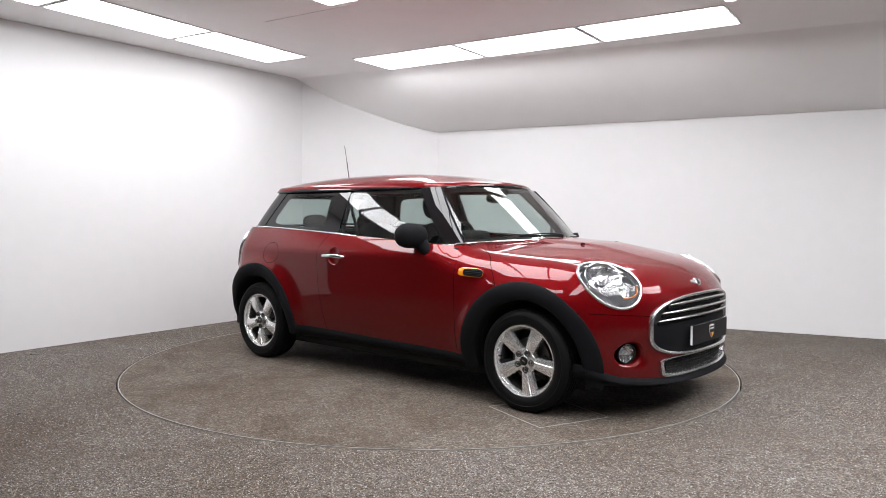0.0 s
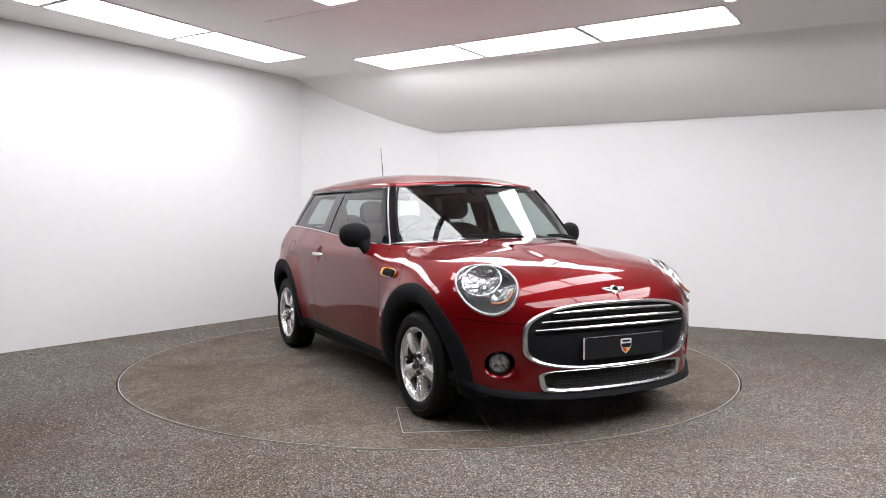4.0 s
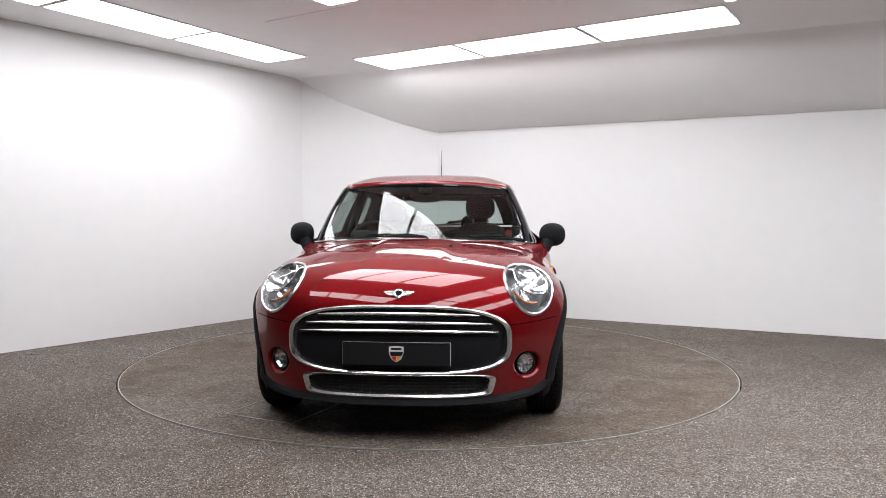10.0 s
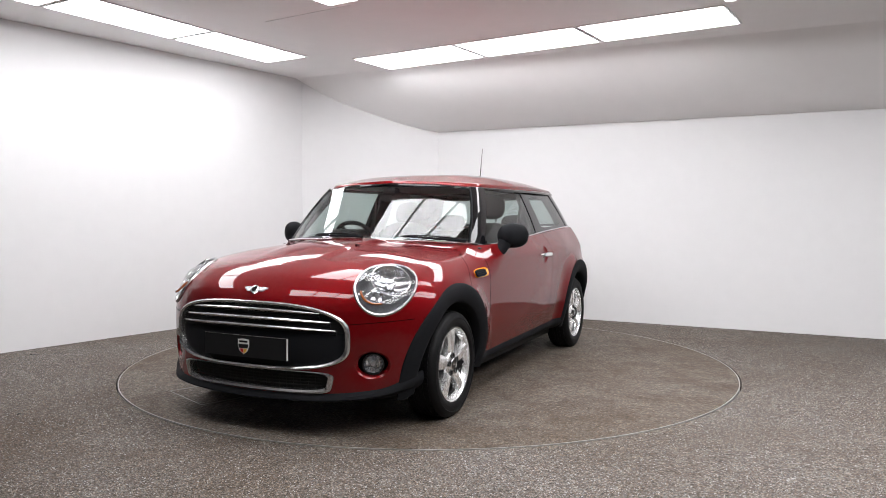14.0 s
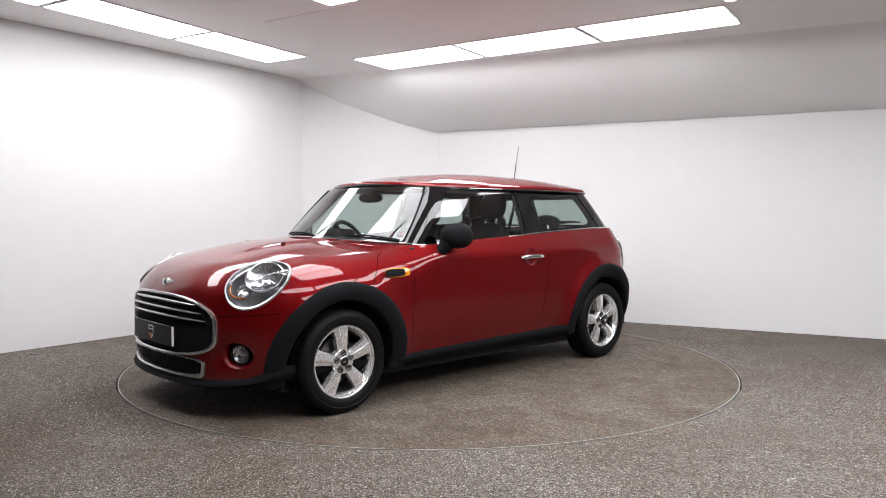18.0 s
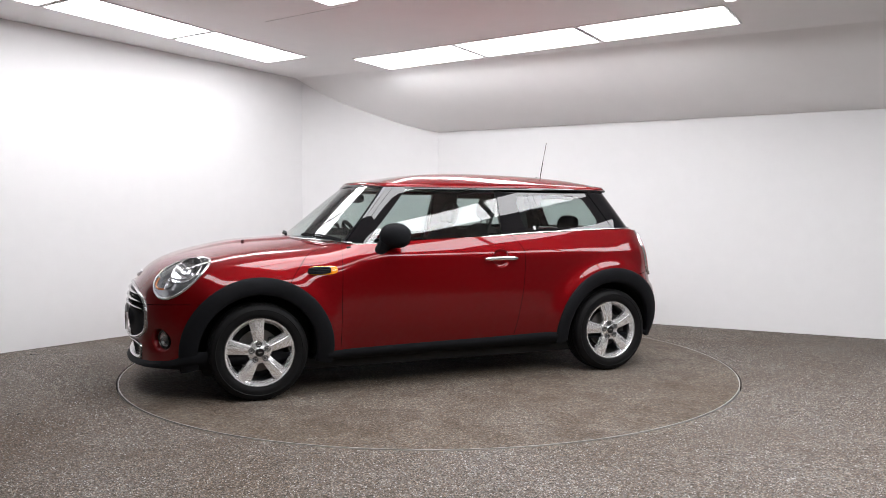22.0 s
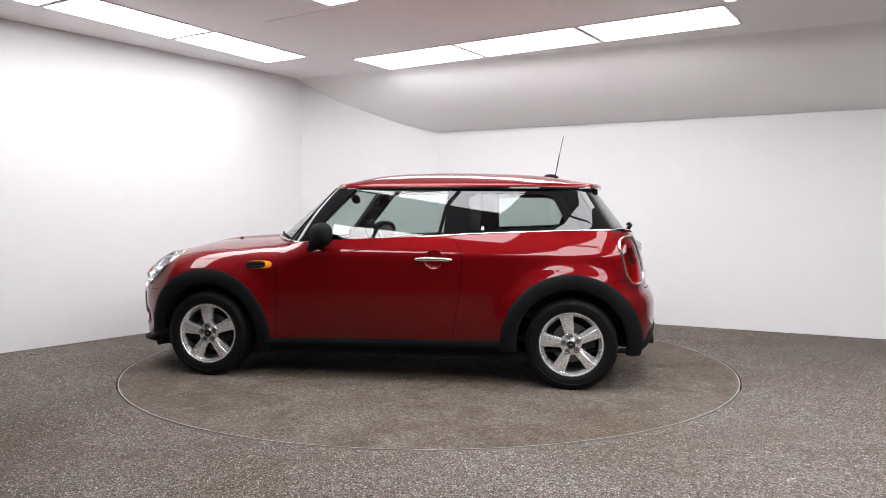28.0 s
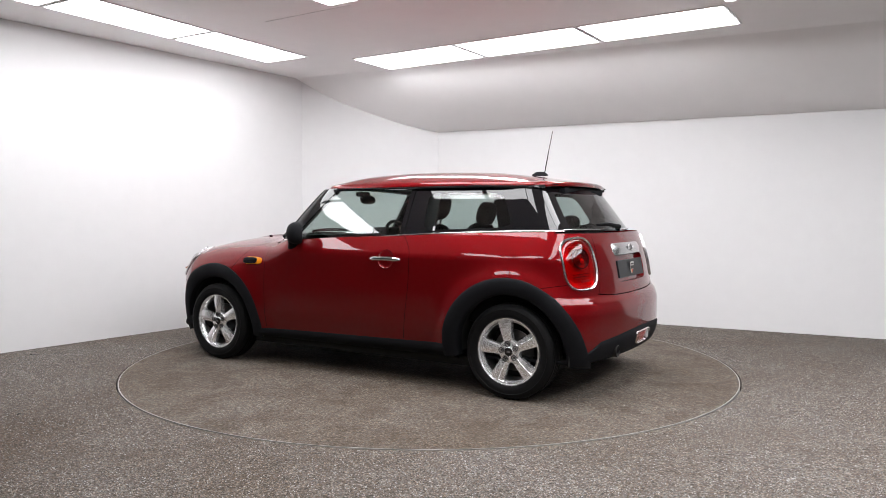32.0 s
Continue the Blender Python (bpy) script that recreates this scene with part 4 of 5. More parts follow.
def tail_lamp(car, side):
    c, n, e1, e2 = frame_on(TAIL_C, TAIL_LONG, side)
    outer, nn = oval(c, n, e1, e2, 0.164, 0.132, 3.0, 72, 0.003)
    inner, ni = oval(c, n, e1, e2, 0.151, 0.119, 3.0, 72, 0.003)
    P = np.stack([outer - 0.012 * nn, outer, (outer + inner) / 2 + 0.010 * nn, inner + 0.002 * ni, inner - 0.012 * ni], 0)
    lamp = part("tail_lamp", bm_from(P.reshape(-1, 3), grid_faces(5, 72, True)), M_SATIN, car, "upright tail lamp in a bright chrome ring")

    def skin(k, h):
        q = cast(body_field, (c * (1 - k) + inner * k) - 0.2 * n, np.broadcast_to(n, inner.shape), 0.5)
        return q + h * n
    R = np.array([inner - 0.004 * ni] + [skin(k, h) for k, h in ((0.92, 0.004), (0.75, 0.007), (0.5, 0.008), (0.25, 0.009), (0.02, 0.009))])
    part("lens", bm_from(R.reshape(-1, 3), grid_faces(6, 72, True)), M_REDLENS, lamp, "glossy red lens")
    R = np.array([inner - 0.006 * ni] + [skin(k, h) for k, h in ((0.93, -0.014), (0.80, -0.020), (0.74, -0.032), (0.4, -0.036), (0.02, -0.036))])
    part("reflector", bm_from(R.reshape(-1, 3), grid_faces(6, 72, True)), M_TAILBACK, lamp, "red reflector behind the lens")
    m = Matrix(((*e1, ), (*e2, ), (*n, ))).transposed().to_4x4()

    def at(u, v, d):
        return Matrix.Translation(Vector(c + u * e1 + v * e2 + d * n)) @ m
    inw = 1 if e2[1] * side < 0 else -1
    part("lamp_eye", lathe(((0.058, 0.012), (0.062, 0.010), (0.062, -0.004), (0.050, -0.006), (0.034, -0.010), (0.024, -0.004), (0.0, 0.0)), 36, "z", at(-0.030, 0.010 * inw, -0.016)), M_TAILEYE, lamp, "dark red round lamp eye")
    part("bulb", lathe(((0.0, 0.010), (0.012, 0.007), (0.018, 0.0)), 24, "z", at(-0.014, 0.018 * inw, -0.012)), M_REDDARK, lamp, "red bulb")
    for k in (-0.10, -0.085, 0.062, 0.078):
        bm = box(0, 0, 0, 0.004, 0.120, 0.012, 0.001)
        bmesh.ops.transform(bm, verts=bm.verts, matrix=at(k, 0.0, -0.024))
        part("reflector_rib", bm, M_TAILEYE, lamp)
    bm = box(0, 0, 0, 0.016, 0.066, 0.008, 0.003)
    bmesh.ops.transform(bm, verts=bm.verts, matrix=at(0.106, 0.012 * inw, -0.010))
    part("reversing_lens", bm, M_GREY, lamp, "pale reversing lens")


def front_face(car):
    t = np.linspace(0, 2 * np.pi, 120, endpoint=False)

    def loop(a, b, power, cz, lift, taper=0.0):
        power = np.where(np.sin(t) > 0, power, power + 0.8)
        u = np.sign(np.cos(t)) * np.abs(np.cos(t)) ** (2 / power)
        v = np.sign(np.sin(t)) * np.abs(np.sin(t)) ** (2 / power)
        return nose_point(u * a * (1 + taper * v), cz + v * b, lift)
    grille = part("radiator_grille", bm_from(np.stack([loop(0.557, 0.167, 2.9, 0.508, -0.006), loop(0.555, 0.165, 2.9, 0.508, 0.012), loop(0.545, 0.159, 2.9, 0.508, 0.016), loop(0.533, 0.152, 2.9, 0.508, 0.010), loop(0.531, 0.150, 2.9, 0.508, -0.03)]).reshape(-1, 3), grid_faces(5, 120, True)), M_SATIN, car, "wide radiator grille in a chrome surround")
    # dark panel and mesh behind
    rows = [loop(0.535 * k, 0.154 * k, 2.9, 0.508, -0.022) for k in (1.0, 0.8, 0.5, 0.2, 0.01)]
    part("grille_back", bm_from(np.array(rows).reshape(-1, 3), grid_faces(5, 120, True)), M_DARK, grille)
    # smooth black panel carrying the plate
    y = np.linspace(-0.524, 0.524, 60)
    k = np.linspace(0, 1, 9)
    Y, K = np.meshgrid(y, k, indexing="ij")
    lim = 0.153 * np.maximum(1 - np.abs(y / 0.534) ** 2.9, 0.0) ** (1 / 2.9)
    low, high = 0.508 - 0.153 * np.maximum(1 - np.abs(y / 0.534) ** 3.7, 0.0) ** (1 / 3.7), np.minimum(0.508 + lim, 0.543 - 0.012 * (y / 0.5) ** 2)
    Z = low[:, None] + (high - low)[:, None] * K
    bulge = 0.014 * np.sin(np.clip(K, 0, 1) * np.pi) ** 0.5 * (1 - np.abs(Y / 0.53) ** 6) - 0.012
    p = nose_point(Y, Z)
    p = p + bulge[..., None] * outward(body_field, p)
    part("grille_panel", bm_from(p.reshape(-1, 3), grid_faces(*p.shape[:2])), M_PLASTIC, grille, "black plastic grille panel")
    for z, w in ((0.634, 0.405), (0.595, 0.462), (0.556, 0.492)):
        yy = np.linspace(-w, w, 40)
        pts = nose_point(yy, z - 0.010 * (yy / 0.45) ** 2, 0.006)
        taper = 0.0092 * np.sqrt(np.clip(1 - np.abs(yy / w) ** 4, 0.03, 1))
        part("grille_bar", tube(pts, taper, sides=8, flat=(outward(body_field, pts), 1.5)), M_SATIN, grille, "slim chrome grille bar")
        pts = nose_point(yy, z - 0.014 - 0.012 * (yy / 0.45) ** 2, -0.006)
        part("grille_slat", tube(pts, 0.008, sides=6), M_PLASTIC, grille, "black slat")
    # lower intake
    intake = part("lower_intake", bm_from(np.stack([loop(0.474, 0.059, 6.0, 0.284, -0.006, 0.03), loop(0.472, 0.058, 6.0, 0.284, 0.010, 0.03), loop(0.460, 0.053, 5.5, 0.286, 0.012, 0.03), loop(0.446, 0.046, 5.0, 0.288, 0.004, 0.03), loop(0.444, 0.045, 5.0, 0.288, -0.04, 0.03)]).reshape(-1, 3), grid_faces(5, 120, True)), M_SATIN, car, "slim lower intake in a chrome surround")
    rows = [loop(0.44 * q, 0.043 * q, 3.6, 0.285, -0.035, 0.05) for q in (1.0, 0.6, 0.3, 0.01)]
    part("intake_back", bm_from(np.array(rows).reshape(-1, 3), grid_faces(4, 120, True)), M_DARK, intake)
    for z in (0.262, 0.278, 0.294, 0.310):
        yy = np.linspace(-0.41, 0.41, 24)
        part("intake_mesh", tube(nose_point(yy, z, -0.020), 0.003, sides=5), M_DARK, intake)
    for y0 in np.linspace(-0.38, 0.38, 20):
        zz = np.linspace(0.250, 0.318, 4)
        part("intake_mesh", tube(nose_point(y0, zz, -0.022), 0.0025, sides=5), M_DARK, intake)
    # plate holder with its shield sticker
    yy, zz = np.meshgrid(np.linspace(-0.262, 0.262, 30), np.linspace(0.392, 0.502, 6), indexing="ij")
    base = nose_point(np.array([0.0]), np.array([0.45]))[0]
    px = base[0] + 0.024 - 0.08 * yy ** 2
    P = np.stack([px, yy, zz], -1)
    Nn = np.broadcast_to(np.array([1.0, 0, 0]), P.shape)
    v, f = shell(P, Nn, 0.010)
    plate = part("plate_holder", bm_from(v, f), M_PLATE, car, "blank black plate with a shield sticker", smooth=False)
    part("plate_edge", tube([(base[0] + 0.025 - 0.08 * q * q, q, 0.504) for q in np.linspace(-0.26, 0.26, 24)], 0.0016, sides=6), M_SATIN, plate)
    for s in (1, -1):
        part("plate_edge", box(base[0] + 0.0105, 0.2625 * s, 0.447, 0.012, 0.0015, 0.108), M_WHITE, plate, "pale plate edge")
    shield(plate, base[0] + 0.0248, 0.0, 0.447, 1)
    # round front badge with wings: plain shapes
    b = nose_point(np.array([0.0]), np.array([0.728]))[0]
    n = outward(body_field, b)
    e2 = np.array([0, 1.0, 0])
    e1 = np.cross(e2, n)
    m = Matrix(((*e2, ), (*(-e1), ), (*n, ))).transposed().to_4x4()
    at = Matrix.Translation(Vector(b + 0.002 * n)) @ m
    badge = part("bonnet_badge", lathe(((0.0, 0.009), (0.018, 0.0085), (0.024, 0.006), (0.026, 0.0)), 32, "z", at), M_CHROME, car, "chrome winged round badge")
    part("badge_centre", lathe(((0.0, 0.0105), (0.015, 0.010), (0.017, 0.008)), 28, "z", at), M_GLOSS, badge)
    for s in (1, -1):
        pts = ((0.018, 0.014), (0.048, 0.017), (0.078, 0.016), (0.070, 0.008), (0.061, 0.000), (0.050, -0.008), (0.018, -0.012))
        bm = bmesh.new()
        lay = [[bm.verts.new(at @ Vector((s * u, v, w - 1.6 * u * u))) for u, v in pts] for w in (-0.004, 0.006)]
        for ring in lay:
            bm.faces.new(ring)
        for i in range(len(pts)):
            j = (i + 1) % len(pts)
            bm.faces.new((lay[0][i], lay[0][j], lay[1][j], lay[1][i]))
        bmesh.ops.recalc_face_normals(bm, faces=bm.faces)
        part("badge_wing", bm, M_SILVER, badge, smooth=False)
        for v0 in (0.006, -0.003):
            q = [tuple(at @ Vector((s * u, v0, 0.0065 - 1.6 * u * u))) for u in np.linspace(0.026, 0.064 if v0 > 0 else 0.055, 6)]
            part("badge_groove", tube(q, 0.0011, sides=5), M_GLOSS, badge)
    # fog lamps
    for s in (1, -1):
        c = nose_point(np.array([0.640]), np.array([0.370]))[0]
        n = outward(body_field, c)
        n = n * 0.88 + np.array([0.12, 0, 0])
        n /= np.linalg.norm(n)
        c, n = c * (1, s, 1), n * (1, s, 1)
        q = Vector(n).to_track_quat("Z", "Y").to_matrix().to_4x4()
        at = Matrix.Translation(Vector(c - 0.008 * n)) @ q @ Matrix.Diagonal((1.04, 1.04, 1, 1))
        ring = np.linspace(0, 2 * np.pi, 40, endpoint=False)
        def circle(r, lift):
            return nose_point(0.640 + r * np.cos(ring), 0.370 + r * np.sin(ring), lift) * (1, s, 1)
        rim = circle(0.070, 0.0)
        well = np.stack([circle(0.0715, 0.0010), rim - 0.001 * n, c + 0.95 * (rim - c) - 0.003 * n, c + 0.90 * (rim - c) - 0.006 * n, c + 0.86 * (rim - c) - 0.012 * n, c + 0.84 * (rim - c) - 0.045 * n])
        wob = part("fog_lamp_well", bm_from(well.reshape(-1, 3), grid_faces(6, 40, True)), M_RED, car)
        flange("well_rim", [circle(q, d) for q, d in ((0.096, 0.0), (0.086, 0.0012), (0.0712, 0.0012))], M_RED, wob, body_field)
        fog = part("fog_lamp", lathe(((0.055, -0.040), (0.056, -0.008), (0.053, -0.003), (0.049, -0.003), (0.046, -0.010)), 36, "z", at), M_GLOSS, car, "round fog lamp sunk into the bumper")
        part("lens", lathe(((0.0, 0.004), (0.025, 0.002), (0.046, -0.010)), 36, "z", at), M_LENS, fog, "clear lens")
        part("reflector", lathe(((0.046, -0.012), (0.036, -0.026), (0.018, -0.034), (0.0, -0.036)), 14, "z", at), M_BOWL, fog, smooth=False)
        part("bulb_shield", lathe(((0.0, -0.012), (0.010, -0.014), (0.012, -0.034)), 20, "z", at), M_GREY, fog)
    # washer jets
    for s in (1, -1):
        c = cast(body_field, np.array([1.27, 0.222 * s, 0.5]), np.array([0.0, 0, 1]))
        part("washer_jet", box(c[0], c[1], c[2] + 0.003, 0.022, 0.016, 0.009, 0.003), M_PLASTIC, car, "small black washer jet")


def shield(parent, x, y, z, way):
    """A shield sticker: pale rim, dark bars where its print cannot be drawn, red and yellow foot."""
    def outline(k):
        top = [(-0.036, 0.036), (0.0, 0.040), (0.036, 0.036), (0.036, 0.005), (0.024, -0.024), (0.0, -0.040), (-0.024, -0.024), (-0.036, 0.005)]
        return [(a * k, b * k) for a, b in top]

    def slab(name, pts, d, mat):
        bm = bmesh.new()
        lo = [bm.verts.new((x + way * d, y + a, z + b)) for a, b in pts]
        hi = [bm.verts.new((x + way * (d + 0.0012), y + a, z + b)) for a, b in pts]
        bm.faces.new(lo), bm.faces.new(hi)
        for i in range(len(pts)):
            j = (i + 1) % len(pts)
            bm.faces.new((lo[i], lo[j], hi[j], hi[i]))
        bmesh.ops.recalc_face_normals(bm, faces=bm.faces)
        return part(name, bm, mat, parent, smooth=False)
    slab("sticker", outline(1.0), 0.0, M_WHITE)
    slab("sticker_field", [(-0.032, 0.012), (0.032, 0.012), (0.032, 0.004), (0.026, -0.009), (-0.026, -0.009), (-0.032, 0.004)], 0.0014, M_PLATE)
    slab("sticker_bar", [(-0.026, 0.030), (0.026, 0.030), (0.026, 0.020), (-0.026, 0.020)], 0.0014, M_PLATE)
    slab("sticker_foot", [(-0.022, -0.011), (0.0, -0.011), (0.0, -0.036), (-0.020, -0.023)], 0.0014, M_BADGERED)
    slab("sticker_foot", [(0.002, -0.011), (0.022, -0.011), (0.020, -0.023), (0.002, -0.036)], 0.0014, M_BADGEYEL)


def rear_face(car):
    # chrome grip above the plate recess
    yy, zz = np.meshgrid(np.linspace(-0.285, 0.285, 30), np.linspace(0.868, 0.940, 7), indexing="ij")
    p = tail_point(yy, zz)
    lift = (0.010 + 0.012 * np.sin((zz - 0.868) / 0.072 * np.pi)) * (1 - np.abs(yy / 0.287) ** 8) - 0.002 * np.abs(yy / 0.285) ** 8
    n = outward(body_field, p)
    v, f = shell(p + lift[..., None] * n, n, 0.02)
    part("tailgate_grip", bm_from(v, f), M_SATIN, car, "broad chrome tailgate grip")
    b = tail_point(np.array([0.0]), np.array([0.905]), 0.022)[0]
    n = outward(body_field, b)
    at = Matrix.Translation(Vector(b)) @ Vector(n).to_track_quat("Z", "Y").to_matrix().to_4x4()
    badge = part("tailgate_badge", lathe(((0.0, 0.006), (0.018, 0.0055), (0.024, 0.003), (0.026, 0.0)), 32, "z", at), M_CHROME, car, "chrome winged round badge")
    part("badge_centre", lathe(((0.0, 0.0075), (0.015, 0.007), (0.017, 0.005)), 28, "z", at), M_GLOSS, badge)
    for s in (1, -1):
        for h in (0.010, 0.0, -0.010):
            pts = [(b[0] - 0.004, s * q, b[2] + h * (0.4 + q * 8)) for q in np.linspace(0.026, 0.075 - abs(h) * 0.8, 5)]
            part("badge_wing", tube(pts, np.linspace(0.005, 0.002, 5), sides=6), M_CHROME, badge)
    # recess with the plate
    t = np.linspace(0, 2 * np.pi, 80, endpoint=False)
    u = np.sign(np.cos(t)) * np.abs(np.cos(t)) ** (2 / 8)
    w = np.sign(np.sin(t)) * np.abs(np.sin(t)) ** (2 / 8)
    rows = [tail_point(0.289 * k * u, 0.784 + (0.087 + 0.289 * (k - 1)) * w, d) for k, d in ((1.002, 0.0008), (1.0, -0.002), (0.985, -0.026))]
    rows += [tail_point(0.284 * k * u, 0.784 + 0.082 * k * w, -0.028) for k in (0.8, 0.5, 0.2, 0.01)]
    part("plate_recess", bm_from(np.array(rows).reshape(-1, 3), grid_faces(7, 80, True)), M_RED, car, "red recess for the plate")
    flange("recess_rim", [tail_point(0.289 * k * u, 0.784 + (0.087 + 0.289 * (k - 1)) * w, d) for k, d in ((1.09, 0.0), (1.05, 0.0012), (1.001, 0.0012))], M_RED, car, body_field)
    low, high = tail_point(np.array([0.0]), np.array([0.722]))[0], tail_point(np.array([0.0]), np.array([0.832]))[0]
    tilt = math.degrees(math.atan2(high[0] - low[0], high[2] - low[2]))
    mid = (low + high) / 2
    plate = part("plate_holder", box(0, 0, 0, 0.012, 0.525, 0.112, 0.003, m=pose(mid[0] + 0.012, 0, mid[2], 0, tilt, 0)), M_PLATE, car, "blank black plate with a shield sticker", smooth=False)
    shield(plate, mid[0] - 0.0005, 0.0, mid[2], -1)
    # one lamp in the middle of the valance, and the tail pipe
    t = np.linspace(0, 2 * np.pi, 48, endpoint=False)
    u = np.sign(np.cos(t)) * np.abs(np.cos(t)) ** (2 / 4.5)
    w = np.sign(np.sin(t)) * np.abs(np.sin(t)) ** (2 / 4.5)

    def loop(k, lift):
        return tail_point(0.018 + u * 0.132 * k * (1 + 0.10 * w), 0.336 + w * (0.046 - 0.132 * (1 - k)), lift)
    P = np.stack([loop(1.0, 0.004), loop(0.99, 0.019), loop(0.94, 0.022), loop(0.91, 0.017), loop(0.905, 0.004)])
    fog = part("rear_fog_lamp", bm_from(P.reshape(-1, 3), grid_faces(5, 48, True)), M_CHROME, car, "low rear lamp in a chrome frame")
    P = np.stack([loop(0.915, 0.0125), loop(0.80, 0.0145)] + [tail_point(0.018 + u * 0.105 * k, 0.336 + w * 0.0195 * k, 0.015) for k in (0.7, 0.02)])
    part("lens", bm_from(P.reshape(-1, 3), grid_faces(4, 48, True)), M_REDDARK, fog, "dark red lens")
    c = tail_point(np.array([-0.072]), np.array([0.338]), 0.0155)[0]
    part("reflector", lathe(((0.030, 0.0), (0.028, 0.006), (0.020, 0.004), (0.0, 0.002)), 28, "z", Matrix.Translation(Vector(c)) @ Vector((-1, 0, 0)).to_track_quat("Z", "Y").to_matrix().to_4x4()), M_SILVER, fog, "clear round end")
    part("tail_pipe", lathe(((0.027, 0.0), (0.030, 0.002), (0.030, 0.16), (0.0, 0.16), (0.0, 0.06), (0.026, 0.06), (0.027, 0.0)), 28, "y", pose(-1.800, 0.425, 0.286, 0, 0, -90) @ Matrix.Diagonal((1.25, 1, 1.25, 1))), M_PIPE, car, "round dark tail pipe")


CAB_C = np.array([-0.40, 0.0])


def cabin_bottom(psi):
    """Height of the glass's foot by direction from the cabin's middle."""
    a = np.abs(psi)
    return curve(a, (0.0, 0.45, 0.62, 0.95, 1.57, 2.2, 2.55, 3.15), (0.958, 0.940, 0.930, 0.944, 0.981, 1.008, 1.022, 1.012)) + 0.006


def cabin_top(psi):
    a = np.abs(psi)
    return curve(a, (0.0, 0.4, 0.62, 1.0, 2.2, 2.7, 3.15), (1.332, 1.320, 1.306, 1.304, 1.308, 1.300, 1.300))


def psi_at(x, z):
    """Direction in which the cabin's side stands at station x and height z."""
    y = side_point(x, z, 1, 0.0, cabin_field)[..., 1]
    return np.arctan2(y, x - CAB_C[0])


def cabin_patch(lo, hi, n, m=22, t0=0.0, t1=1.0, lift=0.0):
    """Points on the glasshouse between two boundaries psi(t), rows from foot to top."""
    t = np.linspace(t0, t1, m)
    s = np.linspace(0, 1, n)
    a, b = lo(t), hi(t)
    psi = a[:, None] + (b - a)[:, None] * s[None]
    z = cabin_bottom(psi) + (cabin_top(psi) - cabin_bottom(psi)) * t[:, None]
    start = np.stack([np.full(z.shape, CAB_C[0]), np.zeros(z.shape), z], -1)
    way = np.stack([np.cos(psi), np.sin(psi), 0 * z], -1)
    p = cast(cabin_field, start, way)
    nn = outward(cabin_field, p)
    return p + lift * nn, nn


